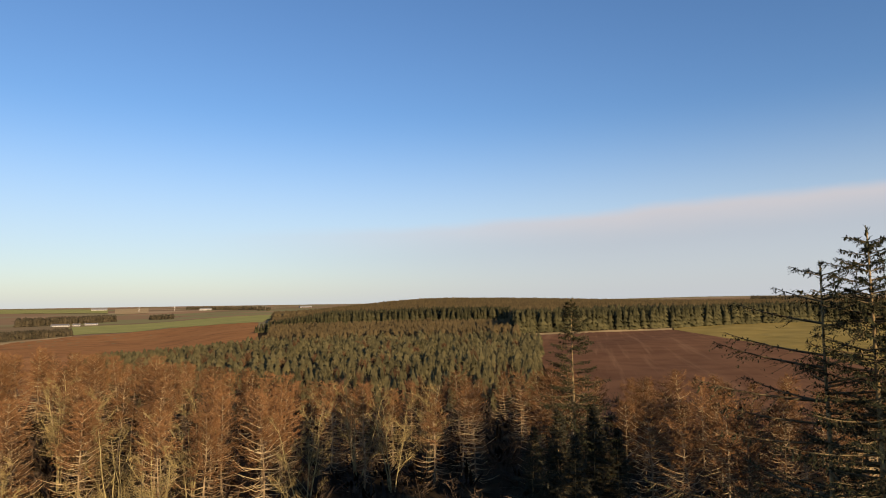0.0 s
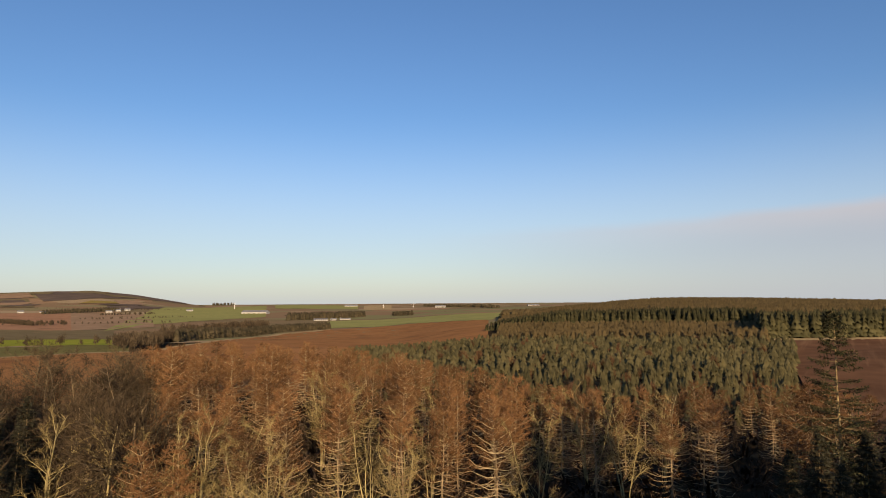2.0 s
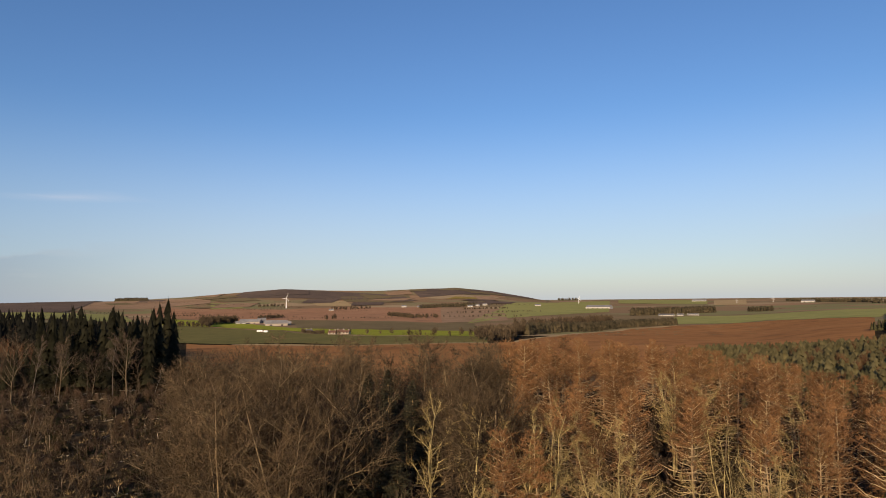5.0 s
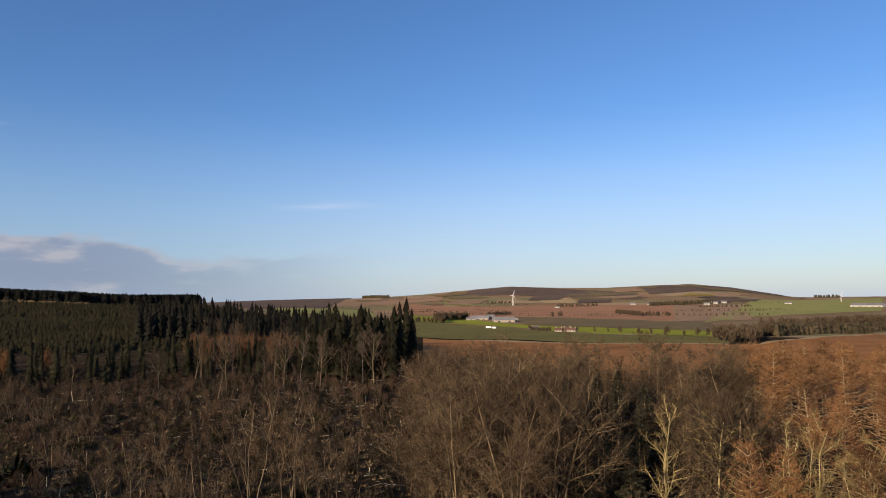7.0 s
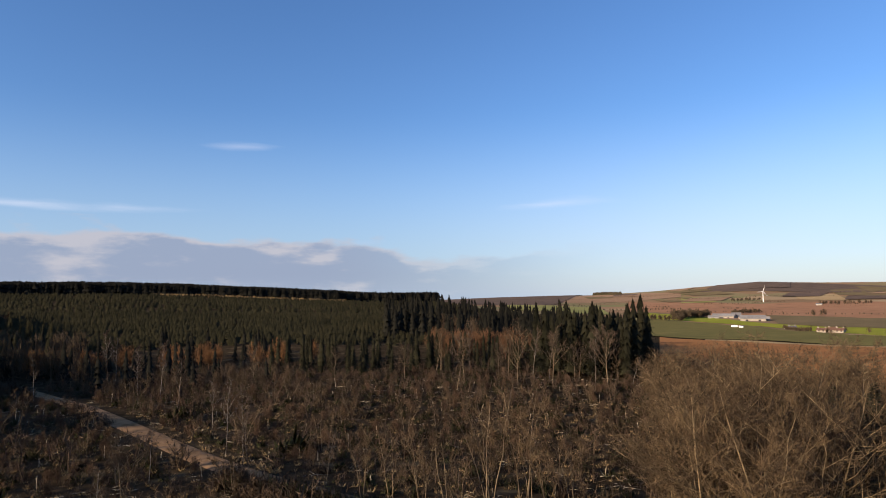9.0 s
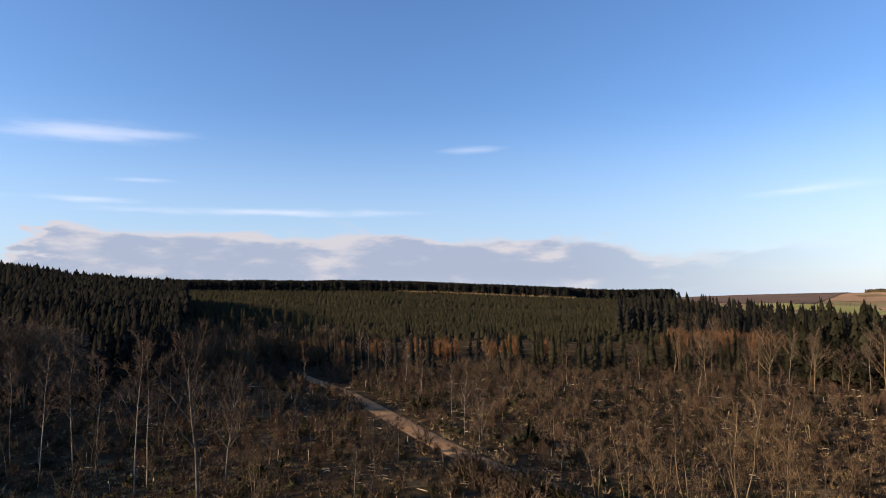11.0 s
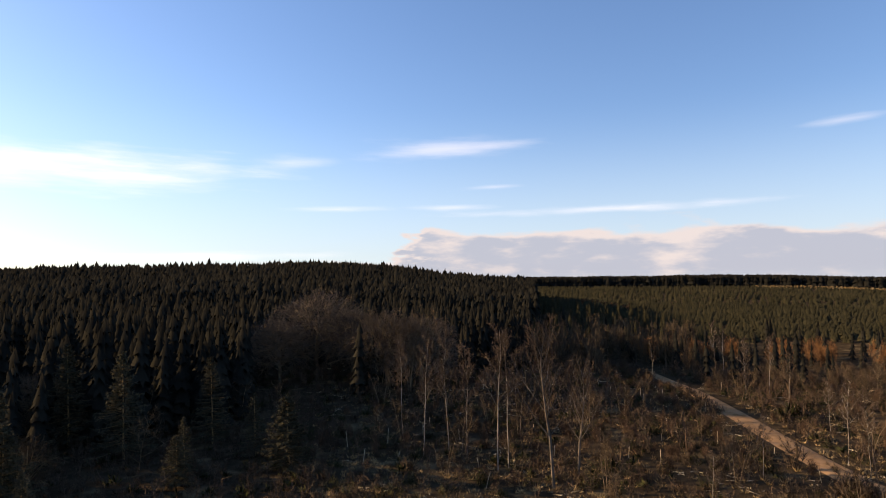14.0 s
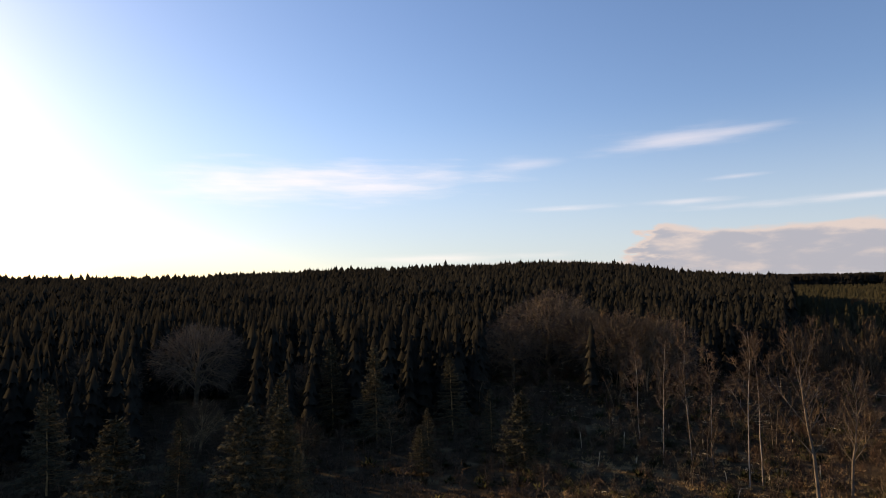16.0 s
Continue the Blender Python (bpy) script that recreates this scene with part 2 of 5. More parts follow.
WALL_WHITE = material("harled_wall", (0.30, 0.29, 0.27), (0.42, 0.41, 0.38), 0.8, bump=0.1)
WALL_STONE = material("stone_wall", (0.22, 0.19, 0.16), (0.36, 0.32, 0.27), 1.0)
ROOF_SLATE = material("slate", (0.09, 0.09, 0.10), (0.16, 0.16, 0.17), 1.0, rough=0.6)
ROOF_SHEET = material("sheet_roof", (0.13, 0.13, 0.135), (0.22, 0.22, 0.225), 0.6, rough=0.6)
DARK_GLASS = material("dark_opening", (0.02, 0.02, 0.025), (0.04, 0.04, 0.05), 1.0, rough=0.3, bump=0)
MAST_WHITE = material("mast_white", (0.72, 0.72, 0.72), (0.82, 0.82, 0.82), 0.5, rough=0.4, bump=0)
LARCH_STEM = material("larch_stem", (0.13, 0.09, 0.055), (0.33, 0.25, 0.15), 3.0, per="object")
LARCH_BARK = material("larch_bark", (0.22, 0.155, 0.09), (0.46, 0.36, 0.21), 3.0, per="object")
LARCH_TWIG = material("larch_twig", (0.075, 0.043, 0.022), (0.215, 0.113, 0.052), 0.9, per="object", bump=0)
LARCH_FAR = material("larch_far", (0.055, 0.034, 0.02), (0.15, 0.083, 0.045), 0.5, per="island", bump=0)
RUST_BRUSH = material("rust_brush", (0.04, 0.028, 0.02), (0.105, 0.069, 0.045), 0.5, per="island", bump=0)
GREY_TWIG = material("grey_twig", (0.05, 0.041, 0.032), (0.135, 0.106, 0.078), 0.9, per="object", bump=0)
DIM_BARK = material("dim_bark", (0.055, 0.044, 0.031), (0.19, 0.15, 0.096), 1.5, per="object")
# plough soil with distance haze mixed into its colour
HAZED_PLOUGH = material("far_plough", (0.31, 0.165, 0.092), (0.40, 0.225, 0.13), 0.06, third=(0.26, 0.15, 0.088))
# bark darkened in place of the shade on the backlit gaunt trees
GAUNT_BARK_SHADED = material("gaunt_bark", (0.04, 0.035, 0.029), (0.145, 0.125, 0.10), 1.5)
GREY_BARK = material("grey_bark", (0.16, 0.13, 0.065), (0.40, 0.33, 0.16), 3.0, per="object")
BARE_TWIG = material("bare_twig", (0.10, 0.076, 0.034), (0.26, 0.198, 0.09), 0.9, per="object", bump=0)
BIRCH_BARK = material("birch_bark", (0.025, 0.021, 0.018), (0.28, 0.255, 0.215), 2.2, per="object")
# twigs darkened likewise, for birches and gaunt trees standing backlit
BIRCH_TWIG = material("birch_twig", (0.032, 0.024, 0.018), (0.10, 0.074, 0.054), 1.0, per="object", bump=0)
SPRUCE_BOUGH = material("spruce_bough", (0.05, 0.036, 0.024), (0.20, 0.155, 0.085), 4.0)
SPRUCE_BARK = material("spruce_bark", (0.12, 0.085, 0.05), (0.40, 0.30, 0.15), 4.0)
BROWN_BARK = material("brown_bark", (0.055, 0.043, 0.028), (0.21, 0.16, 0.095), 1.2, per="object")
BROWN_TWIG = material("brown_twig", (0.032, 0.025, 0.017), (0.108, 0.076, 0.046), 0.9, per="object", bump=0)
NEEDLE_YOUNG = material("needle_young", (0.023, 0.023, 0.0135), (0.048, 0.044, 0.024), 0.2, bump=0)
# needles far darker than NEEDLE_FAR: shade of the backlit forest is in this colour
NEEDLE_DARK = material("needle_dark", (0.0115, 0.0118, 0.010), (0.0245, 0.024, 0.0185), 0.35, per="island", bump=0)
WOOD_FAR = material("wood_far", (0.05, 0.044, 0.026), (0.12, 0.095, 0.055), 0.2, per="island", bump=0)
ROOF_TILE = material("roof_tile", (0.10, 0.06, 0.045), (0.17, 0.10, 0.075), 1.0, rough=0.7)
NEEDLE_BLOCK = material("needle_block", (0.015, 0.0155, 0.010), (0.042, 0.040, 0.024), 0.5, per="island", bump=0)
# darker copy of the forest needles: shade of the edge row put into colour
NEEDLE_EDGE_SHADED = material("needle_edge", (0.042, 0.041, 0.021), (0.10, 0.09, 0.043), 0.35, per="island", bump=0)
NEEDLE_GREY = material("needle_grey", (0.030, 0.030, 0.021), (0.075, 0.071, 0.047), 1.2, per="island", bump=0)
NEEDLE = material("needle", (0.026, 0.029, 0.018), (0.064, 0.064, 0.031), 1.1, per="island", bump=0)
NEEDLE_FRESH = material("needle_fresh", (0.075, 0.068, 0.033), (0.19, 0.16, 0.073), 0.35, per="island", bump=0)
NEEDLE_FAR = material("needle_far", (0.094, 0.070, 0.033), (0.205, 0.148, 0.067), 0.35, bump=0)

# ---- mesh tools ----
rng = np.random.default_rng(7)


def mesh_of(name, verts, tris, mats, slots=None, normals=None):
    """A mesh from vertex and triangle arrays."""
    me = bpy.data.meshes.new(name)
    verts, tris = np.asarray(verts, np.float32), np.asarray(tris, np.int32)
    me.vertices.add(len(verts))
    me.vertices.foreach_set("co", verts.ravel())
    me.loops.add(tris.size)
    me.loops.foreach_set("vertex_index", tris.ravel())
    me.polygons.add(len(tris))
    me.polygons.foreach_set("loop_start", np.arange(0, tris.size, 3, dtype=np.int32))
    for m in mats:
        me.materials.append(m)
    if slots is not None:
        me.polygons.foreach_set("material_index", np.asarray(slots, np.int32))
    me.update(calc_edges=True)
    if normals is not None:
        me.normals_split_custom_set_from_vertices(np.asarray(normals, np.float32))
    return me


def softened(v, f, up=0.5, wide=0.15, mid=0.0):
    """Outward crown normals, and triangles turned to face that way."""
    n = np.column_stack([v[:, 0] / wide, v[:, 1] / wide, up + mid * (v[:, 2] - 0.4)])
    n /= np.linalg.norm(n, axis=1)[:, None] + 1e-9
    a, b, c = v[f[:, 0]], v[f[:, 1]], v[f[:, 2]]
    away = np.cross(b - a, c - a)[:, 2] < 0
    f = f.copy()
    f[away] = f[away][:, [0, 2, 1]]
    return v, f, n


class Build:
    """Gathers triangles."""

    def __init__(self):
        self.v, self.f, self.n = [], [], 0

    def add(self, v, f):
        v, f = np.asarray(v, float), np.asarray(f, int)
        self.v.append(v)
        self.f.append(f + self.n)
        self.n += len(v)

    def tube(self, pts, radii, sides=5):
        pts, radii = np.asarray(pts, float), np.asarray(radii, float)
        n = len(pts)
        d = np.gradient(pts, axis=0)
        d /= np.linalg.norm(d, axis=1)[:, None] + 1e-9
        ref = np.array([0.31, 0.95, 0.05]) if abs(d[0][2]) > 0.6 else np.array([0.05, 0.1, 1.0])
        u = np.cross(d, ref)
        u /= np.linalg.norm(u, axis=1)[:, None] + 1e-9
        w = np.cross(d, u)
        a = np.arange(sides) * 2 * np.pi / sides
        ring = u[:, None] * np.cos(a)[None, :, None] + w[:, None] * np.sin(a)[None, :, None]
        v = (pts[:, None] + ring * radii[:, None, None]).reshape(-1, 3)
        f = []
        for i in range(n - 1):
            for j in range(sides):
                p, q = i * sides + j, i * sides + (j + 1) % sides
                f += [(p, q, q + sides), (p, q + sides, p + sides)]
        self.add(v, f)

    def spikes(self, base, tip, width):
        """Thin three-sided needles from base to tip (arrays): slender twigs."""
        base, tip = np.asarray(base, float), np.asarray(tip, float)
        if not len(base):
            return
        d = tip - base
        u = np.cross(d, rng.normal(size=d.shape))
        u /= np.linalg.norm(u, axis=1)[:, None] + 1e-9
        w = np.cross(d, u)
        w /= np.linalg.norm(w, axis=1)[:, None] + 1e-9
        width = np.broadcast_to(np.asarray(width, float), (len(base),))[:, None]
        v = np.stack([base + u * width, base - u * 0.5 * width + w * 0.87 * width, base - u * 0.5 * width - w * 0.87 * width, tip], 1)
        k = np.arange(len(base))[:, None, None] * 4
        self.add(v.reshape(-1, 3), (k + np.array([[0, 1, 3], [1, 2, 3], [2, 0, 3]])[None]).reshape(-1, 3))

    def slivers(self, base, tip, width):
        """The very finest twigs: one slim triangle each."""
        base, tip = np.asarray(base, float), np.asarray(tip, float)
        d = tip - base
        u = np.cross(d, rng.normal(size=d.shape))
        u *= width / (np.linalg.norm(u, axis=1)[:, None] + 1e-9)
        v = np.stack([base + u, base - u, tip], 1)
        k = np.arange(len(base))[:, None] * 3
        self.add(v.reshape(-1, 3), k + np.array([[0, 1, 2]]))

    def blades(self, base, tip, width, sag=0.0):
        """Leaf-like folded blades: two triangles over a ridge."""
        base, tip = np.asarray(base, float), np.asarray(tip, float)
        d = tip - base
        u = np.cross(d, np.array([0, 0, 1.0]))
        u /= np.linalg.norm(u, axis=1)[:, None] + 1e-9
        width = np.broadcast_to(np.asarray(width, float), (len(base),))[:, None]
        mid = base + d * 0.45
        drop = np.zeros_like(mid)
        drop[:, 2] = sag
        v = np.stack([base, mid + u * width - drop, tip, mid - u * width - drop], 1)
        k = np.arange(len(base))[:, None, None] * 4
        self.add(v.reshape(-1, 3), (k + np.array([[0, 1, 2], [0, 2, 3]])[None]).reshape(-1, 3))

    def arrays(self):
        return np.concatenate(self.v), np.concatenate(self.f)

    def mesh(self, name, mat):
        return mesh_of(name, *self.arrays(), [mat])


def part(name, built, mat, parent, label=""):
    ob = new(name, built if isinstance(built, bpy.types.Mesh) else built.mesh(name, mat))
    ob.parent = parent
    return tagged(ob, label)


# ---- ground ----
def ground_sheet():
    rs = np.concatenate([[0.0], 6 * 1.052 ** np.arange(0, 140)])
    rs = np.append(rs[rs < 4940], 4950.0)
    n = 400
    az = np.arange(n) * 360.0 / n
    x, y = polar(az[None], rs[1:, None])
    z = height(x, y)
    v = np.concatenate([[[0, 0, float(height(0, 0))]], np.stack([x, y, z], -1).reshape(-1, 3)])
    m = len(rs) - 1
    j = np.arange(n)
    k = (j + 1) % n
    f = [np.stack([np.zeros(n, int), 1 + j, 1 + k], 1)]
    for i in range(m - 1):
        a, b, c, d = 1 + i * n + j, 1 + i * n + k, 1 + (i + 1) * n + k, 1 + (i + 1) * n + j
        f += [np.stack([a, d, c], 1), np.stack([a, c, b], 1)]
    ob = new("ground", mesh_of("ground", v, np.concatenate(f), [HEATH]))
    ob.data.shade_smooth()
    tagged(ob, "brown rough heath and scrub ground of rolling farmland", "ground", kind="structure")


ground_sheet()


def field(name, near, far, mat, label, rows=0, lift=None):
    """A field laid over the ground between two edges, each a run of (angle, distance)."""
    a0, a1 = near[0][0], near[-1][0]
    n = max(4, int(abs(a1 - a0) / 0.5))
    s = np.linspace(0, 1, n + 1)
    azs = a0 + (a1 - a0) * s
    fz = far[0][0] + (far[-1][0] - far[0][0]) * s
    near, far = sorted(near), sorted(far)
    rn = np.exp(np.interp(azs, [p[0] for p in near], [math.log(p[1]) for p in near]))
    rf = np.exp(np.interp(fz, [p[0] for p in far], [math.log(p[1]) for p in far]))
    rows = rows or max(8, int(np.max(np.log(rf / rn)) / 0.05))
    g = np.linspace(0, 1, rows + 1)[:, None]
    r = np.exp(np.log(rn)[None] * (1 - g) + np.log(rf)[None] * g)
    az = azs[None] * (1 - g) + fz[None] * g
    x, y = polar(az, r)
    z = height(x, y) + 0.12 + r * (0.0007 if lift is None else lift)
    v = np.stack([x, y, z], -1).reshape(-1, 3)
    f = []
    for i in range(rows):
        j = np.arange(n)
        a, b, c, d = i * (n + 1) + j, i * (n + 1) + j + 1, (i + 1) * (n + 1) + j + 1, (i + 1) * (n + 1) + j
        f += [np.stack([a, b, c], 1), np.stack([a, c, d], 1)]
    ob = new(name, mesh_of(name, v, np.concatenate(f), [mat]))
    ob.data.shade_smooth()
    return tagged(ob, label, "field", kind="structure")


# ---- trees ----
def conifer_template(tiers, points, wide=0.2, seed=0, full=0.85, low=0.05, tufts=0, stem=True, mass=1.0, up=1.1):
    """Spruce of unit height: ragged overlapping skirts of boughs round a leader: arrays."""
    r = np.random.default_rng(seed)
    b = Build()
    n = 2 * points
    k = np.arange(n)
    step = (0.93 - low) / tiers
    for i in range(tiers):
        z = low + step * (i + r.uniform(-0.2, 0.2))
        reach = mass * wide * (1 - z) ** full * r.uniform(0.85, 1.12) + 0.012
        a = (k + r.uniform(0, 1) + r.normal(0, 0.22, n)) * 6.2832 / n
        rad = reach * np.where(k % 2 == 0, r.uniform(0.9, 1.25, n), r.uniform(0.5, 0.8, n))
        rim = np.column_stack([np.cos(a) * rad, np.sin(a) * rad, z + np.where(k % 2 == 0, -0.10, 0.22) * step + r.normal(0, 0.16, n) * step])
        top = [[r.normal(0, 0.006), r.normal(0, 0.006), min(0.97, z + step * (1.5 + 0.4 * r.uniform()))]]
        b.add(np.concatenate([rim, top]), np.stack([k, (k + 1) % n, 0 * k + n], 1))
    if tufts:                   # sprays of needles that hide the skirts
        h = 1 - np.sqrt(r.uniform((1 - 0.97) ** 2, (1 - low) ** 2, tufts))
        a = r.uniform(0, 6.2832, tufts)
        lobe = 0.8 + 0.3 * np.sin(a * 5 + h * 40 + seed)
        out = wide * (1 - h) ** full * lobe * r.uniform(0.55, 1.12, tufts) + 0.006
        d = np.column_stack([np.cos(a), np.sin(a), r.normal(-0.25, 0.3, tufts) + 0.8 * h])
        d[:, :2] += r.normal(0, 0.35, (tufts, 2))
        ln = r.uniform(0.022, 0.05, tufts) * (1.1 - 0.6 * h)
        tip = np.column_stack([np.cos(a) * out, np.sin(a) * out, h])
        b.blades(tip - d * ln[:, None], tip, ln * 0.24, 0.002)
    b.spikes([[0, 0, 0.84]], [[r.normal(0, 0.008), r.normal(0, 0.008), 1.0]], 0.012)
    if stem:
        b.tube([[0, 0, -0.01], [0, 0, 0.3]], [0.014, 0.01], 3)
    return softened(*b.arrays(), up=up, wide=wide)


def stuff(name, templates, pts, hs, mat, label, category, widths=None, lean=0.018):
    """Many trees in one object."""
    vs, fs, ns, n = [], [], [], 0
    which = rng.integers(0, len(templates), len(pts))
    x, y = pts[:, 0], pts[:, 1]
    z = height(x, y) - 0.1
    ang = rng.uniform(0, 6.28, len(pts))
    wd = hs if widths is None else widths
    for k, (tv, tf, *soft) in enumerate(templates):
        m = which == k
        if not m.any():
            continue
        c, s = np.cos(ang[m])[:, None], np.sin(ang[m])[:, None]
        w, h = wd[m][:, None], hs[m][:, None]
        lx, ly = rng.normal(0, lean, m.sum())[:, None], rng.normal(0, lean, m.sum())[:, None]
        vx = (tv[None, :, 0] * c - tv[None, :, 1] * s) * w + lx * tv[None, :, 2] * h + x[m][:, None]
        vy = (tv[None, :, 0] * s + tv[None, :, 1] * c) * w + ly * tv[None, :, 2] * h + y[m][:, None]
        vz = tv[None, :, 2] * h + z[m][:, None]
        vs.append(np.stack([vx, vy, vz], -1).reshape(-1, 3))
        if soft:
            q = soft[0]
            ns.append(np.stack([q[None, :, 0] * c - q[None, :, 1] * s, q[None, :, 0] * s + q[None, :, 1] * c, np.repeat(q[None, :, 2], m.sum(), 0)], -1).reshape(-1, 3))
        fs.append((tf[None] + (np.arange(m.sum()) * len(tv))[:, None, None] + n).reshape(-1, 3))
        n += m.sum() * len(tv)
    ob = new(name, mesh_of(name, np.concatenate(vs), np.concatenate(fs), [mat], normals=np.concatenate(ns) if ns else None))
    return tagged(ob, label, category, kind="stuff")


def scatter(az0, az1, r0, r1, step, keep=None, jitter=0.42):
    """Jittered grid points in a ring sector; keep(az, r) picks among them."""
    R = r1 + 1
    g = np.arange(-R, R, step)
    x, y = np.meshgrid(g, g)
    x = x.ravel() + rng.uniform(-jitter, jitter, x.size) * step
    y = y.ravel() + rng.uniform(-jitter, jitter, y.size) * step
    r = np.hypot(x, y)
    az = (np.degrees(np.arctan2(-x, y)) + 60) % 360 - 60
    m = (az > az0) & (az < az1) & (r > r0) & (r < r1)
    x, y, az, r = x[m], y[m], az[m], r[m]
    if keep is not None:
        k = keep(az, r)
        x, y = x[k], y[k]
    return np.stack([x, y], 1)


def larch(h, seed, bare=0.25):
    """Winter larch: straight stem, level whorled boughs, fine shoots."""
    r = np.random.default_rng(seed)
    thing = new("larch_tree")
    b = Build()
    zs = np.linspace(0, h, 7)
    wob = np.cumsum(r.normal(0, 0.05, (7, 2)), 0)
    stem = np.column_stack([wob, zs])
    b.tube(stem, np.linspace(0.115, 0.013, 7) * h / 10, 6)
    part("trunk", b, LARCH_STEM, thing)
    boughs, fine = Build(), Build()
    z = h * 0.1
    while z < h * 0.985:
        f = z / h
        k = r.integers(3, 6)
        for a in r.uniform(0, 6.28) + np.arange(k) * 6.283 / k + r.normal(0, 0.35, k):
            ln = h * (0.29 * (1 - f) ** 0.5 * min(1.0, 0.7 + f) + 0.008) * r.uniform(0.5, 1.15)
            o = np.array([np.interp(z, zs, wob[:, 0]), np.interp(z, zs, wob[:, 1]), z])
            d = np.array([math.cos(a), math.sin(a), 0])
            s = np.linspace(0, 1, 4)
            lift = (0.10 + 0.75 * f) * s - 0.34 * (1 - f) * np.sin(s * 2.3) + r.normal(0, 0.06) * s
            pts = o + d[None] * (ln * s)[:, None] + np.array([0, 0, 1.0])[None] * (ln * lift)[:, None]
            pts[1:] += r.normal(0, 0.03, (3, 3)) * ln
            boughs.tube(pts, np.linspace(0.042, 0.015, 4) * h / 10 * (1.15 - 0.6 * f), 3)
            dead = f < bare + r.normal(0, 0.08)
            m = int((5 if dead else 9 + 11 * f) * ln) + 3
            q = r.uniform(0.15, 1.0, m)
            bp = np.stack([np.interp(q, s, pts[:, i]) for i in range(3)], 1)
            side = np.array([-d[1], d[0], 0])
            sl = r.uniform(0.25, 0.8, m) * (1.1 - 0.35 * q) * min(1.0, 0.4 + ln * 0.5)
            tip = bp + side[None] * (sl * r.choice([-1, 1], m))[:, None] + d[None] * (sl * 0.6)[:, None]
            tip[:, 2] += sl * r.normal(0.2 if not dead else -0.2, 0.45, m)
            fine.slivers(bp, tip, 0.021 if not dead else 0.012)
            if not dead:                       # short side shoots
                m2 = int(m * (1.0 + 1.5 * f))
                i = r.integers(0, m, m2)
                p2 = bp[i] + (tip[i] - bp[i]) * r.uniform(0.2, 1, m2)[:, None]
                fine.slivers(p2, p2 + r.normal(0, 0.2, (m2, 3)) + np.array([0, 0, 0.07]), 0.021)
        z += h * r.uniform(0.035, 0.06)
    crown = part("crown", boughs, LARCH_BARK, thing, "whorled pale level boughs")
    tagged(part("fine_growth", fine, LARCH_TWIG, crown, "fine rust-orange bare shoots"), kind="stuff")
    return tagged(thing, "rust-orange leafless larch with pale trunk in the plantation", "tree", "larches")


def bare_tree(name, h, seed, bark, twig, label, group, stems=1, spread=0.45, fork=0.25, limbs=13, dense=1.0, thick=1.0, rise=1.0, fat=1.0, wild=0.6, sway=0.02):
    """Leafless broadleaf tree: stems, limbs, branches and twigs."""
    r = np.random.default_rng(seed)
    thing = new(name)
    trunk, boughs, fine = Build(), Build(), Build()
    for sidx in range(stems):
        a0 = r.uniform(0, 6.28)
        tilt = (0.05 if stems == 1 else r.uniform(0.08, 0.28))
        top = h * (1.0 if sidx == 0 else r.uniform(0.72, 0.97))
        s = np.linspace(0, 1, 7)
        bend = np.cumsum(r.normal(0, sway, (7, 2)), 0) * top
        root = np.array([math.cos(a0), math.sin(a0)]) * (0.0 if stems == 1 else r.uniform(0.1, 0.4))
        xy = root[None] + np.array([math.cos(a0), math.sin(a0)])[None] * (tilt * top * s ** 1.2)[:, None] + bend * s[:, None]
        stem = np.column_stack([xy, s * top])
        rad = (0.10 if stems == 1 else 0.062) * thick * top / 9
        trunk.tube(stem, rad * (1 - s) ** 0.8 + 0.012, 5)
        for k in range(limbs if stems == 1 else max(4, limbs // 2)):
            f = fork + (0.97 - fork) * (k + r.uniform(0, 0.9)) / (limbs if stems == 1 else max(4, limbs // 2))
            o = np.array([np.interp(f, s, stem[:, i]) for i in range(3)])
            a = k * 2.4 + r.normal(0, 0.5)
            ln = top * spread * (1.05 - 0.75 * f) * r.uniform(0.75, 1.2)
            d = np.array([math.cos(a), math.sin(a), r.uniform(0.7, 1.5) * rise])
            d /= np.linalg.norm(d)
            q = np.linspace(0, 1, 5)
            lim = o + d[None] * (ln * q)[:, None] + np.column_stack([np.cumsum(r.normal(0, 0.035, (5, 3)), 0) * ln]) * q[:, None]
            lim[:, 2] += 0.12 * ln * q ** 2
            boughs.tube(lim, rad * 0.34 * (1 - 0.9 * q) * (1.1 - 0.5 * f) + 0.005, 3)
            nb = int(8 * dense) + 2
            for u in r.uniform(0.2, 1.0, nb):
                p = np.array([np.interp(u, q, lim[:, i]) for i in range(3)])
                e = d + r.normal(0, wild, 3)
                e[2] = abs(e[2]) * 0.8 + 0.15
                e /= np.linalg.norm(e)
                l2 = ln * r.uniform(0.22, 0.48)
                br = p + e[None] * (l2 * np.linspace(0, 1, 3))[:, None] + np.array([[0, 0, 0], r.normal(0, 0.05, 3) * l2, [0, 0, 0.08 * l2]])
                boughs.slivers(br[:1], br[2:], 0.015)
                m = int(8 * dense)
                v = r.uniform(0.1, 1.0, m)
                bp = p + e[None] * (l2 * v)[:, None]
                tip = bp + (e[None] * 0.6 + r.normal(0, 0.6, (m, 3)) + np.array([0, 0, 0.25])) * (l2 * r.uniform(0.25, 0.6, m))[:, None]
                fine.slivers(bp, tip, 0.016 * fat)
                i = r.integers(0, m, m)
                p2 = bp[i] + (tip[i] - bp[i]) * r.uniform(0.3, 0.9, m)[:, None]
                fine.slivers(p2, p2 + r.normal(0, 0.17, (m, 3)) + np.array([0, 0, 0.12]), 0.013 * fat)
    part("trunk", trunk, bark, thing)
    crown = part("crown", boughs, bark, thing, "bare forking boughs")
    tagged(part("fine_growth", fine, twig, crown, "fine leafless twigs"), kind="stuff")
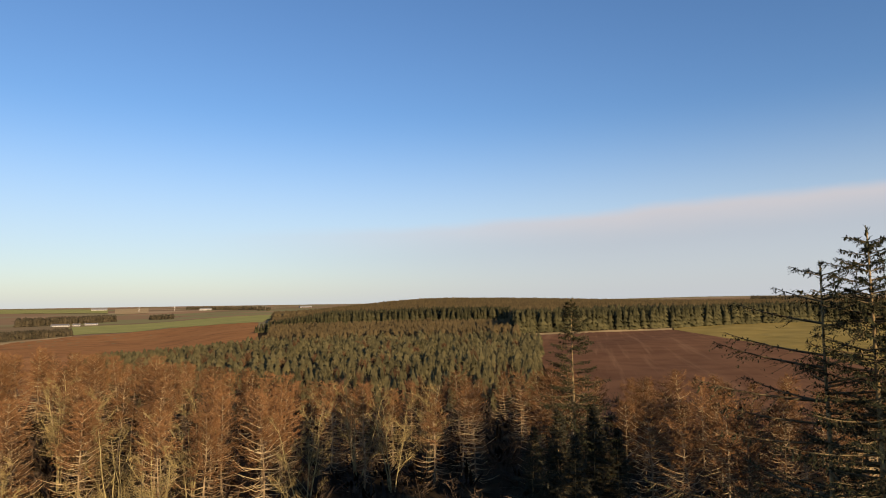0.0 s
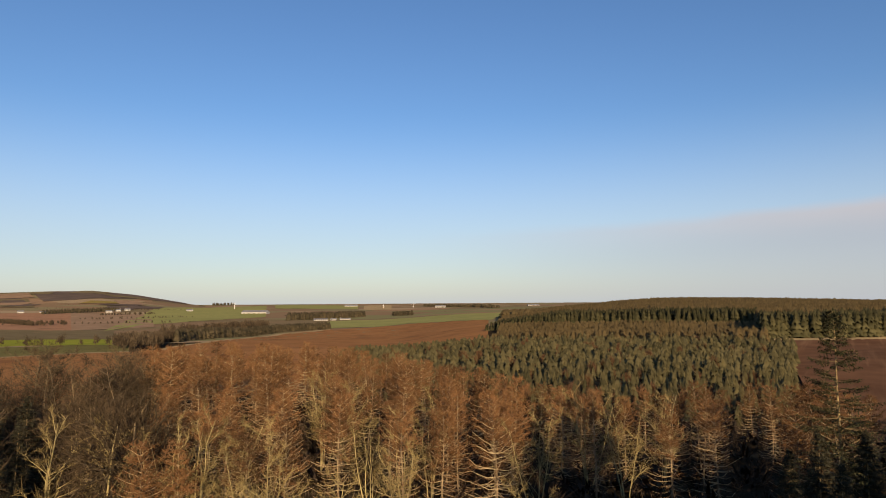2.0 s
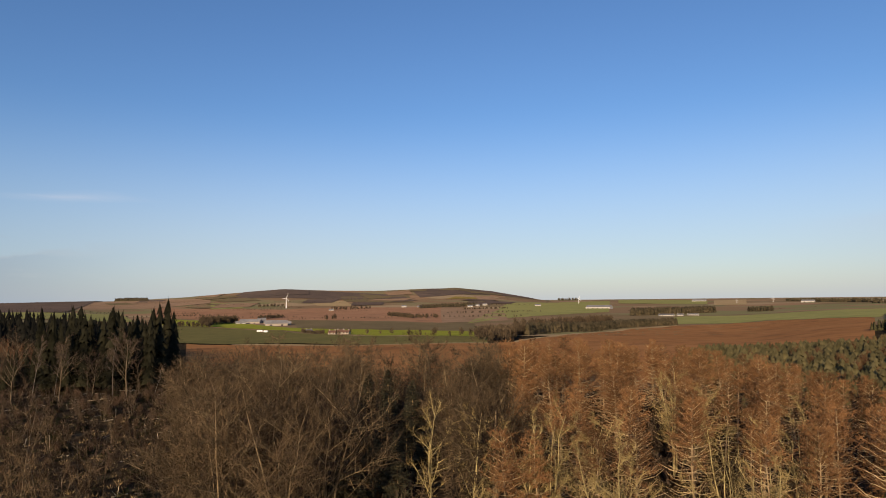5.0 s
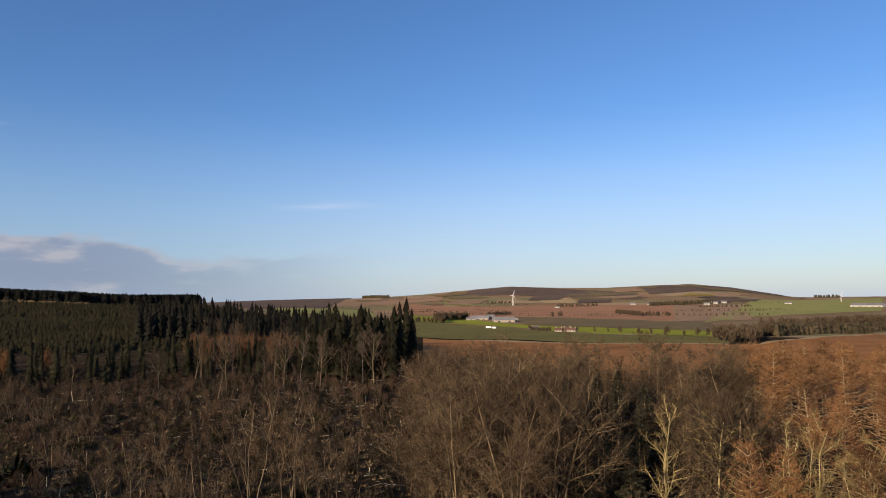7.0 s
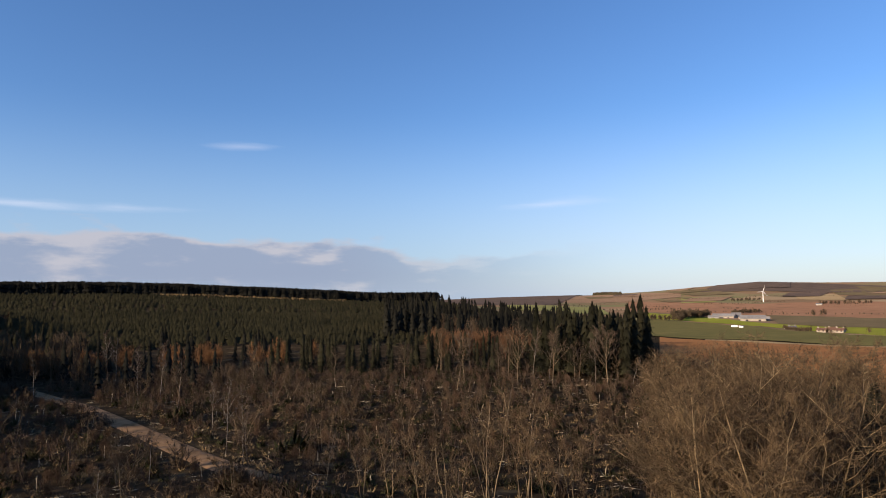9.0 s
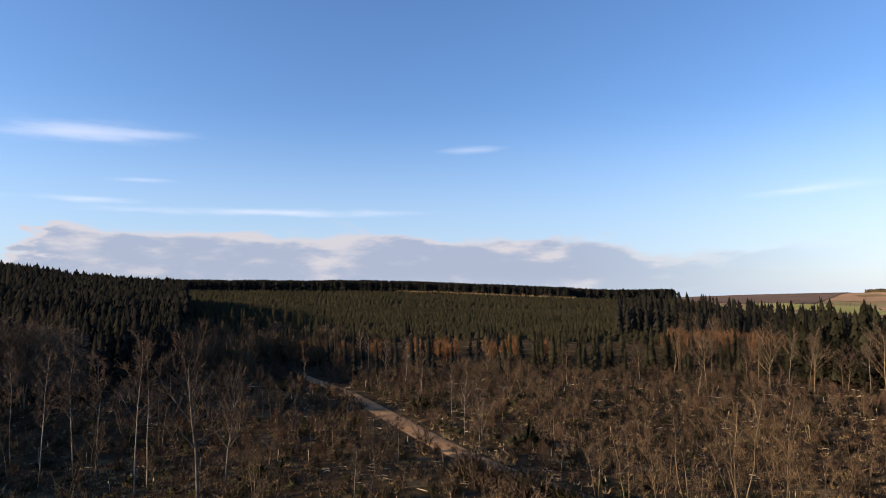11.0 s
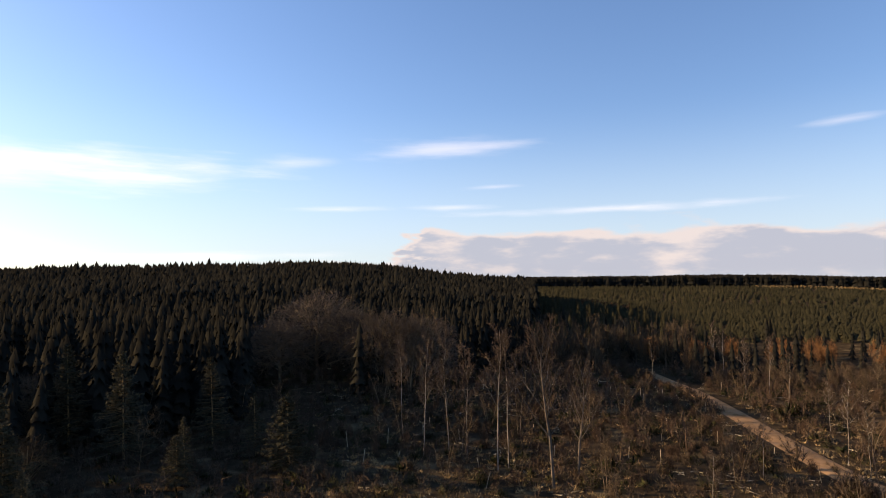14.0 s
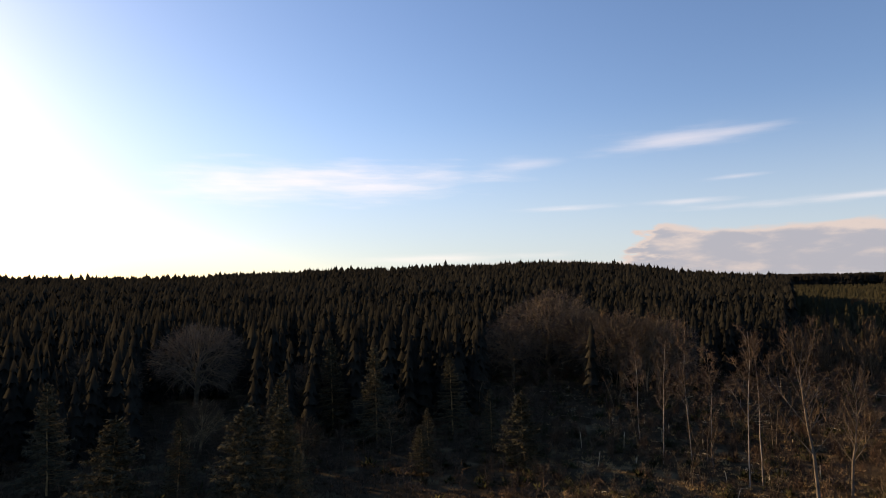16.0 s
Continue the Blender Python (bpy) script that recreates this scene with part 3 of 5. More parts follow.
    return tagged(thing, label, "tree", group)


def spruce(h, seed, radius=2.6, gap=0.42, dense=1.0, bare=0.0, droop=0.25, label="dark green spruce with drooping boughs", group="spruces", side=0.085, taper=0.8, leaf=None):
    """Spruce with boughs, side sprays and short needle blades."""
    r = np.random.default_rng(seed)
    thing = new("spruce_tree")
    b = Build()
    zs = np.linspace(0, h, 8)
    wob = np.cumsum(r.normal(0, 0.02, (8, 2)), 0)
    b.tube(np.column_stack([wob, zs]), np.linspace(0.0105 * h, 0.012, 8), 7)
    part("trunk", b, SPRUCE_BARK, thing, "pale lichened trunk")
    boughs, green = Build(), Build()
    z = h * 0.12
    up = np.array([0, 0, 1.0])
    while z < h - 0.15:
        f = z / h
        k = r.integers(4, 7)
        for a in r.uniform(0, 6.28) + np.arange(k) * 6.283 / k + r.normal(0, 0.3, k):
            if r.uniform() < bare:
                continue
            ln = radius * ((1 - f) ** taper) * r.uniform(0.55, 1.15) + 0.1
            o = np.array([np.interp(z, zs, wob[:, 0]), np.interp(z, zs, wob[:, 1]), z + r.normal(0, 0.05)])
            d = np.array([math.cos(a), math.sin(a), 0])
            s = np.linspace(0, 1, 5)
            dr = droop * (1.2 - f)
            prof = -dr * s * 1.5 + dr * 1.05 * s ** 2.6 + 0.35 * f * f * s
            pts = o + d[None] * (ln * s)[:, None] + up[None] * (ln * prof)[:, None]
            boughs.tube(pts, np.linspace(0.0105 * ln + 0.008, 0.006, 5), 4)
            m = int(ln * 9 * dense ** 0.7) + 4
            q = np.sort(r.uniform(0.12 + 0.25 * bare, 1.0, m))
            bp = np.stack([np.interp(q, s, pts[:, i]) for i in range(3)], 1)
            sd = np.array([-d[1], d[0], 0])
            sg = np.where(np.arange(m) % 2 == 0, 1.0, -1.0)
            sl = ln * 0.38 * (1.12 - q * 0.8) * r.uniform(0.6, 1.2, m)
            tip = bp + sd[None] * (sl * sg * 0.75)[:, None] + d[None] * (sl * 0.62)[:, None] - up[None] * (sl * r.uniform(0.0, 0.45, m))[:, None]
            boughs.slivers(bp, tip, 0.008)
            nb = max(3, int(9 * dense ** 0.5))
            v = r.uniform(0.1, 1.0, (m, nb))
            p2 = (bp[:, None] + (tip - bp)[:, None] * v[..., None]).reshape(-1, 3)
            ax = np.repeat(tip - bp, nb, 0)
            ax /= np.linalg.norm(ax, axis=1)[:, None] + 1e-9
            t2 = p2 + ax * side * 0.9 + r.normal(0, side * 0.55, p2.shape)
            green.blades(p2, t2, side * 0.28, 0.0)
            m3 = int(ln * 24 * dense) + 4
            q3 = r.uniform(0.25, 1.0, m3)
            p3 = np.stack([np.interp(q3, s, pts[:, i]) for i in range(3)], 1)
            green.blades(p3, p3 + d[None] * side * 0.8 + r.normal(0, side * 0.6, (m3, 3)), side * 0.3, 0.0)
        z += gap * r.uniform(0.75, 1.25) * (0.55 + 0.6 * (1 - f))
    lead = np.array([[wob[-1, 0], wob[-1, 1], h - 0.5]] * 60) + np.column_stack([np.zeros((60, 2)), r.uniform(0, 0.55, 60)])
    green.blades(lead, lead + r.normal(0, 0.06, (60, 3)) + np.array([0, 0, 0.06]), 0.02)
    crown = part("crown", boughs, SPRUCE_BOUGH, thing, "drooping grey-brown boughs")
    tagged(part("needles", green, leaf or NEEDLE, crown, "dark green needles" if leaf is None else "grey-green needles"), kind="stuff")
    return tagged(thing, label, "tree", group)


def dome_tree(h, seed, bark, twig, label, group, wide=1.05, base=0.16, limbs=34, shell=3000):
    """Old leafless tree with a round, densely twigged crown."""
    r = np.random.default_rng(seed)
    thing = new("broadleaf_tree")
    trunk, boughs, fine = Build(), Build(), Build()
    trunk.tube([[0, 0, 0], [0.1, 0, h * 0.2], [0, 0.15, h * 0.45], [0.1, 0.1, h * 0.75]], [h * 0.03, h * 0.024, h * 0.016, 0.03], 7)
    lumps = r.normal(0, 1, (9, 3))
    lumps /= np.linalg.norm(lumps, axis=1)[:, None]

    def surface(d):
        """Crown point in the direction d: an ellipsoid with swells."""
        s = 0.78 + 0.28 * np.max(np.clip(d @ lumps.T, 0, 1) ** 5, axis=1)
        return np.stack([d[:, 0] * h * wide * 0.5, d[:, 1] * h * wide * 0.5, d[:, 2] * h * 0.47], 1) * s[:, None] + np.array([0, 0, h * 0.51])

    def directions(n):
        z = r.uniform(-0.75, 1.0, n)
        a = r.uniform(0, 6.283, n)
        q = np.sqrt(1 - z * z)
        return np.stack([q * np.cos(a), q * np.sin(a), z], 1)

    for d in directions(limbs):
        end = surface(d[None])[0] * 0.93
        o = np.array([0.05, 0.08, h * r.uniform(base, 0.5)])
        s = np.linspace(0, 1, 5)
        lim = o + (end - o)[None] * s[:, None]
        lim[:, 2] += h * 0.06 * np.sin(s * 3.14) * (1 - abs(d[2]))
        lim[1:4] += r.normal(0, 0.02, (3, 3)) * h
        boughs.tube(lim, h * 0.0055 * (1 - s) ** 0.8 + 0.009, 4)
        m = 16
        q = r.uniform(0.35, 1.0, m)
        p = np.stack([np.interp(q, s, lim[:, i]) for i in range(3)], 1)
        t = p + (d[None] * 0.8 + r.normal(0, 0.5, (m, 3))) * h * 0.09
        boughs.slivers(p, t, 0.03)
    d = directions(shell)
    tip = np.array([0, 0, h * 0.5]) + (surface(d) - np.array([0, 0, h * 0.5])) * r.uniform(0.0, 1.0, (shell, 1)) ** 0.25
    c = np.array([0, 0, h * 0.5])
    base_p = c + (tip - c) * r.uniform(0.75, 0.9, (shell, 1)) + r.normal(0, 0.02, (shell, 3)) * h
    fine.slivers(base_p, tip, 0.026)
    i = np.repeat(np.arange(shell), 2)
    p2 = base_p[i] + (tip - base_p)[i] * r.uniform(0.2, 0.95, (len(i), 1))
    fine.slivers(p2, p2 + (tip - c)[i] * 0.05 + r.normal(0, 0.035, (len(i), 3)) * h, 0.022)
    part("trunk", trunk, bark, thing)
    crown = part("crown", boughs, bark, thing, "bare spreading boughs")
    tagged(part("fine_growth", fine, twig, crown, "fine leafless twigs"), kind="stuff")
    return tagged(thing, label, "tree", group)


PLACED = set()


def plant(templates, pts, hs, tilt=2.0):
    """Copies of template trees (given with their height) at points."""
    for (x, y), h in zip(pts, hs):
        unused = [i for i, q in enumerate(templates) if q[0].name not in PLACED]
        k = unused[0] if unused else int(rng.integers(0, len(templates)))
        ob, h0 = templates[k]
        s = h / h0
        m = pose(x, y, float(height(x, y)) - 0.05, rng.normal(0, tilt), rng.normal(0, tilt), rng.uniform(0, 360)) @ Matrix.Scale(s, 4)
        if ob.name not in PLACED:
            ob.matrix_basis = m
            PLACED.add(ob.name)
        else:
            c = copy_thing(ob, pose(0, 0, 0))
            c.matrix_basis = m


# ---- fields ----
field("farmland", [(-40, 905), (14, 905)], [(-40, 4940), (11, 4940)], FARMLAND, "far pasture and stubble beyond the forest", rows=60, lift=0.0003)
field("farmland", [(14, 430), (80, 430), (84, 720), (91, 1000)], [(11, 4940), (94, 4940)], FARMLAND, "patchwork of far pasture and stubble farmland", rows=110, lift=0.0003)
field("ploughed_field", [(70.8, 110), (43.2, 110)], [(70.7, 401), (67.2, 353), (58.4, 301), (45.0, 288), (43.1, 321)], PLOUGH, "red-brown ploughed field below the wood")
field("crop_field", [(71.7, 416), (67.2, 379), (58.4, 329), (45.4, 298)], [(71.7, 1064), (69.0, 916), (56.0, 476), (45.4, 415)], CROP, "dull green winter crop field")
field("grass_field", [(73.1, 1090), (69.0, 948), (56.0, 512), (46.5, 418)], [(73.1, 1494), (68.9, 1218), (64.7, 944), (61.3, 776), (57.9, 719), (46.5, 600)], YELLOW_GREEN, "bright yellow-green grass field in the valley")
field("stubble_field", [(61.8, 792), (57.9, 734), (46.5, 607)], [(62.5, 1195), (53.6, 1036), (46.5, 887)], OLIVE, "olive-brown stubble field")
field("ploughed_field", [(73.1, 1694), (68.2, 1204), (62.2, 1192), (53.6, 1036), (49.4, 944)], [(73.1, 2461), (63.2, 2139), (58.3, 2289), (49.5, 2168)], HAZED_PLOUGH, "red-brown ploughed field across the valley")
field("stubble_field", [(49.4, 944), (43.6, 1007)], [(49.5, 2168), (44.0, 1968)], TAN, "tan stubble field across the valley")
field("grass_field", [(47.2, 904), (43.6, 1159), (39.0, 1389), (35.0, 1595)], [(43.6, 2560), (34.9, 3480)], GREEN, "green pasture across the valley")
field("grass_field", [(68.9, 2264), (66.2, 2325)], [(68.9, 2897), (66.9, 2700)], GREEN, "small bright green pasture on the far slope")
field("stubble_field", [(79.9, 2342), (73.6, 2474), (68.9, 2897)], [(79.4, 3513), (73.1, 3526), (68.9, 3273)], TAN, "rosy tan field on the far slope")
field("heather_slope", [(67.5, 3150), (58.3, 2950), (52.3, 2900)], [(66.0, 3900), (61.7, 3728), (52.7, 3234)], HEATHER, "dark heather on the far hill")
field("heather_slope", [(51.3, 3000), (41.2, 3500)], [(52.1, 3571), (46.0, 3900), (41.4, 3900)], HEATHER, "dark heather shoulder of the far hill")
field("heather_slope", [(94, 1500), (79.5, 1900)], [(94, 4700), (76.5, 4700)], HEATHER, "dark heather moor beyond the spruces", lift=0.0011)
field("grass_field", [(83.5, 1100), (74.5, 1250)], [(83.5, 1800), (75.5, 1900)], GREEN, "pale green pasture beyond the spruces", lift=0.0011)
field("stubble_field", [(60.2, 2447), (57.1, 2381)], [(60.9, 2908), (57.8, 2826)], STRAW, "pale straw field on the hillside")
field("grass_field", [(57.8, 2778), (51.8, 2591)], [(58.3, 3152), (52.3, 3178)], OLIVE, "olive moor pasture on the hillside")
field("ploughed_field", [(43.2, 110), (34.1, 110), (15.9, 130)], [(43.1, 310), (40.4, 392), (37.1, 485), (33.8, 621), (29.6, 755), (22.7, 928), (15.8, 674)], PLOUGH, "broad red-brown ploughed field beyond the larches")
field("grass_field", [(32.0, 761), (29.5, 819), (22.7, 943), (15.6, 684)], [(29.5, 1194), (20.6, 1310), (14.1, 1294)], GREEN, "green field between plough and far woods")
field("stubble_field", [(26.7, 2213), (24.3, 2252)], [(26.7, 3312), (24.3, 3620)], STRAW, "pale stubble field near the horizon")
field("grass_field", [(34.2, 2544), (27.2, 2348)], [(34.2, 4042), (27.2, 3361)], GREEN, "light green fields near the horizon")
field("ploughed_field", [(-10.3, 78), (-33.6, 77)], [(-6.9, 243), (-19.3, 278), (-21.4, 247), (-27.1, 189), (-33.9, 147)], PLOUGH_DARK, "dark brown ploughed field beside the spruce forest")
field("grass_field", [(-19.4, 278), (-21.4, 247), (-27.1, 189), (-33.9, 147)], [(-19.4, 288), (-24.0, 326), (-29.5, 348), (-34.1, 326)], ROUGH_GRASS, "olive-yellow rough grass field by the forest")
field("grass_verge", [(-6.9, 236), (-19.3, 274)], [(-6.8, 257), (-19.3, 288)], STRAW, "straw-coloured verge along the forest edge", rows=3)
field("grass_verge", [(-7.2, 192), (-8.1, 191)], [(-6.8, 248), (-7.2, 247)], STRAW, "straw-coloured field margin", rows=3)
field("stubble_field", [(-24.9, 1204), (-34.2, 649)], [(-24.9, 1316), (-34.2, 1167)], STRAW, "pale stubble field on the far rise")
field("grass_verge", [(67.2, 347), (58.4, 294), (45.4, 286)], [(67.2, 363), (58.4, 322), (45.4, 298)], STRAW, "pale grassy edge of the ploughed field", rows=3)
field("grass_verge", [(43.1, 308), (40.4, 390), (37.1, 483), (33.8, 618), (29.6, 750)], [(43.1, 328), (40.4, 415), (37.1, 512), (33.8, 650), (29.6, 785)], STRAW, "pale grassy margin of the broad ploughed field", rows=3)


patch_rng = np.random.default_rng(11)
for k in range(26):
    a0, r0 = patch_rng.uniform(42, 76), patch_rng.uniform(2350, 3450)
    da, dr, lean = patch_rng.uniform(1.2, 3.6), patch_rng.uniform(120, 380), patch_rng.uniform(-1.2, 1.2)
    mat, say = ((OLIVE, "olive moor pasture on the hillside"), (TAN, "tan stubble field on the hillside"), (HEATHER, "dark heather patch on the hillside"), (ROUGH_GRASS, "rough yellowish grass on the hillside"))[int(patch_rng.choice(4, p=(0.35, 0.25, 0.3, 0.1)))]
    field("hill_field", [(a0 + da, r0 + patch_rng.uniform(-60, 60)), (a0, r0)], [(a0 + da + lean, r0 + dr), (a0 + lean, r0 + dr * patch_rng.uniform(0.6, 1.2))], mat, say, rows=10, lift=0.0009 + k * 0.000012)


def puff_template(seed, n=110, wide=0.024):
    """Leafless broadleaf tree of unit height for the distance: upswept twigs filling a lumpy crown."""
    r = np.random.default_rng(seed)
    b = Build()
    b.tube([[0, 0, 0], [0.01, 0, 0.3], [0, 0.01, 0.7]], [0.022, 0.016, 0.006], 3)
    a, z = r.uniform(0, 6.28, n), r.uniform(-0.75, 1, n)
    q = np.sqrt(1 - z * z)
    rad = r.uniform(0.25, 1.0, n) ** 0.6 * (0.82 + 0.18 * np.sin(a * 3 + seed))
    tip = np.column_stack([np.cos(a) * q * 0.36 * rad, np.sin(a) * q * 0.36 * rad, 0.57 + z * 0.43 * rad]) + r.normal(0, 0.015, (n, 3))
    out = np.column_stack([np.cos(a) * 0.5, np.sin(a) * 0.5, np.full(n, 1.1)]) + r.normal(0, 0.35, (n, 3))
    b.slivers(tip - out * r.uniform(0.09, 0.2, n)[:, None], tip, wide)
    return b.arrays()


def strip(name, templates, line, depth, h, step, mat, label):
    """A narrow wood along a line of (angle, distance)."""
    xy = np.array([polar(a, r) for a, r in line])
    pts = []
    for (x0, y0), (x1, y1) in zip(xy[:-1], xy[1:]):
        ln = math.hypot(x1 - x0, y1 - y0)
        n = max(2, int(ln / step))
        u = np.array([x0, y0]) / math.hypot(x0, y0)
        for k in range(max(1, int(depth / step))):
            s = (np.arange(n) + rng.uniform(0.1, 0.9, n)) / n
            p = np.array([x0, y0])[None] + np.array([x1 - x0, y1 - y0])[None] * s[:, None]
            pts.append(p + u[None] * (k * step + rng.uniform(0, step, n))[:, None])
    pts = np.concatenate(pts)
    return stuff(name, templates, pts, h * rng.uniform(0.7, 1.1, len(pts)), mat, label, "wood")


# ---- buildings ----
def box(b, x0, x1, y0, y1, z0, z1):
    v = [(x, y, z) for z in (z0, z1) for x, y in ((x0, y0), (x1, y0), (x1, y1), (x0, y1))]
    q = [(0, 3, 2, 1), (4, 5, 6, 7), (0, 1, 5, 4), (1, 2, 6, 5), (2, 3, 7, 6), (3, 0, 4, 7)]
    b.add(v, [t for a, c, d, e in q for t in ((a, c, d), (a, d, e))])


def building(name, az, r, w, h, wall, roof, label):
    x, y = polar(az, r)
    x, y = float(x), float(y)
    w, h = (max(w, 5.5), max(h, 3.4)) if name == "cottage" else (w, h * (0.78 if name == "barn" else 1))
    thing = new(name)
    thing.matrix_basis = pose(x, y, float(height(x, y)) + 0.1, 0, 0, az + rng.uniform(-18, 18))
    d = max(6.0, w * 0.45)
    eave = h * (0.58 if name == "cottage" else 0.46)
    b = Build()
    box(b, -w / 2, w / 2, -d / 2, d / 2, -1.5, eave)
    for s in (-1, 1):      # gables
        xx = s * w / 2
        b.add([(xx, -d / 2, eave), (xx, d / 2, eave), (xx, 0, h - 0.1), (xx - s * 0.3, -d / 2, eave), (xx - s * 0.3, d / 2, eave), (xx - s * 0.3, 0, h - 0.1)],
              [(0, 1, 2), (3, 5, 4), (0, 2, 5), (0, 5, 3), (1, 4, 5), (1, 5, 2)])
    part("wall", b, wall, thing)
    for s in (-1, 1):
        b = Build()
        e = 0.4
        y1, z1 = s * (d / 2 + e), eave - e * (h - eave) / (d / 2)
        top = [(-w / 2 - e, 0, h), (w / 2 + e, 0, h), (w / 2 + e, y1, z1), (-w / 2 - e, y1, z1)]
        b.add(top + [(p[0], p[1], p[2] + 0.2) for p in top],
              [(0, 1, 2), (0, 2, 3), (4, 6, 5), (4, 7, 6), (0, 4, 5), (0, 5, 1), (1, 5, 6), (1, 6, 2), (2, 6, 7), (2, 7, 3), (3, 7, 4), (3, 4, 0)])
        part("roof", b, roof, thing)
    n = max(2, int(w / 3.5)) if name == "cottage" else max(1, int(w / 14))
    for k in range(n):
        b = Build()
        cx = -w / 2 + (k + 0.5) * w / n
        ww, hh = (1.1, 1.3) if name == "cottage" else (2.6, eave * 0.6)
        z0 = 1.0 if name == "cottage" else 0.05
        box(b, cx - ww / 2, cx + ww / 2, -d / 2 - 0.05, -d / 2 + 0.1, z0, z0 + hh)
        part("window" if name == "cottage" else "door", b, DARK_GLASS, thing)
    if name == "cottage":
        for s in (-1, 1):
            b = Build()
            box(b, s * (w / 2 - 0.6) - 0.4, s * (w / 2 - 0.6) + 0.4, -0.4, 0.4, h - 0.6, h + 0.9)
            part("chimney", b, WALL_STONE, thing)
    for ob in thing.children:
        ob.data.shade_flat()
    return tagged(thing, label, "building", "farm buildings")


def bale(az, r):
    """White film-wrapped round bale lying on its side."""
    x, y = polar(az, r)
    b = Build()
    b.tube([(-0.75, 0, 0.7), (-0.7, 0, 0.7), (0.7, 0, 0.7), (0.75, 0, 0.7)], [0.5, 0.7, 0.7, 0.5], 12)
    n = np.arange(12) * 6.2832 / 12
    for s in (-0.75, 0.75):
        rim = np.column_stack([np.full(12, s), np.cos(n) * 0.5, 0.7 + np.sin(n) * 0.5])
        k = np.arange(12)
        b.add(np.concatenate([rim, [[s * 1.02, 0, 0.7]]]), np.stack([k, (k + 1) % 12, 0 * k + 12], 1))
    ob = new("silage_bale", b.mesh("silage_bale", MAST_WHITE))
    ob.matrix_basis = pose(float(x), float(y), float(height(x, y)) + 0.12 + r * 0.0007, 0, 0, rng.uniform(0, 180)) @ Matrix.Scale(1.35, 4)
    tagged(ob, "white film-wrapped round silage bale in the grass", "bale", "silage bales")


def turbine(az, r, h):
    x, y = polar(az, r)
    x, y = float(x), float(y)
    thing = new("wind_turbine")
    thing.matrix_basis = pose(x, y, float(height(x, y)), 0, 0, az + 15)
    hub = h * 0.66
    b = Build()
    b.tube([(0, 0, -1), (0, 0, hub * 0.5), (0, 0, hub)], [h * 0.03, h * 0.024, h * 0.017], 10)
    part("tower", b, MAST_WHITE, thing)
    b = Build()
    b.tube([(0, h * 0.05, hub), (0, 0, hub), (0, -h * 0.045, hub)], [h * 0.015, h * 0.024, h * 0.012], 8)
    part("nacelle", b, MAST_WHITE, thing)
    for k in range(3):
        a = radians(20 + 120 * k)
        tip = (math.sin(a) * h * 0.34, -h * 0.04, hub + math.cos(a) * h * 0.34)
        mid = (math.sin(a) * h * 0.1, -h * 0.04, hub + math.cos(a) * h * 0.1)
        b = Build()
        b.tube([(0, -h * 0.04, hub), mid, tip], [h * 0.010, h * 0.015, h * 0.004], 5)
        part("blade", b, MAST_WHITE, thing)
    tagged(thing, "white three-bladed wind turbine on the far slope", "wind turbine", "wind turbines")


ROUND = [conifer_template(4, 5, 0.34, seed=120 + i, full=0.5) for i in range(5)]
FINE = [conifer_template(6, 6, 0.23, seed=140 + i, up=0.7) for i in range(6)]
LOW = [conifer_template(4, 6, 0.36, seed=40 + i, stem=False, full=0.75, up=1.8) for i in range(6)]
CAP = [conifer_template(3, 6, 0.44, seed=160 + i, stem=False, full=0.75, up=1.8) for i in range(6)]
MID = [conifer_template(7, 6, 0.23, seed=20 + i, tufts=95, mass=0.58, up=0.5) for i in range(6)]
YOUNG = [conifer_template(4, 6, 0.34, seed=60 + i, full=0.85, tufts=170, mass=0.6, up=1.5) for i in range(6)]
DENSE = [conifer_template(8, 6, 0.25, seed=80 + i, tufts=260, mass=0.48, up=0.4) for i in range(5)]
BULKY = [conifer_template(8, 7, 0.25, seed=180 + i, full=0.75, tufts=680, mass=0.42, up=0.6) for i in range(5)]
PUFF = [puff_template(i) for i in range(5)]
FUZZ = [puff_template(10 + i, 420, 0.0055) for i in range(5)]

# ---- far woods and hedges ----
strip("conifer_wood", ROUND, [(33.2, 1261), (32.1, 1281), (26.6, 1525)], 120, 15, 10, WOOD_FAR, "dark conifer wood beyond the fields")
strip("conifer_wood", ROUND, [(42.0, 440), (40.4, 500), (37.1, 575), (33.8, 690), (29.6, 800)], 30, 9, 4, WOOD_FAR, "dark spruce strip along the plough edge")
strip("conifer_wood", ROUND, [(24.2, 1566), (22.4, 1532)], 80, 12, 7, WOOD_FAR, "small dark wood near the horizon")
strip("bare_wood", PUFF, [(46.5, 332), (43.7, 330), (43.1, 339)], 70, 9, 5, FAR_TWIG, "brown leafless wood in the valley")
strip("bare_wood", PUFF, [(46.0, 400), (43.6, 405), (41.5, 480)], 40, 9, 5, FAR_TWIG, "brown leafless wood beside the spruce strip")
strip("bare_wood", PUFF, [(43.1, 620), (40.1, 652), (34.8, 905)], 40, 13, 8, FAR_TWIG, "row of brown leafless trees in the valley")
strip("bare_wood", PUFF, [(54.1, 1405), (51.8, 1171), (49.6, 1181)], 150, 10, 14, FAR_TWIG, "leafless copse on the far slope")
strip("conifer_wood", ROUND, [(51.4, 2088), (46.1, 2287)], 160, 11, 12, WOOD_FAR, "dark wood strip on the far slope")
strip("bare_wood", PUFF, [(47.6, 1926), (43.6, 1993)], 60, 10, 14, FAR_TWIG, "leafless hedge trees on the far slope")
strip("bare_wood", PUFF, [(72.4, 981), (69.0, 903), (68.7, 1097)], 25, 11, 9, FAR_TWIG, "row of leafless trees by the green field")
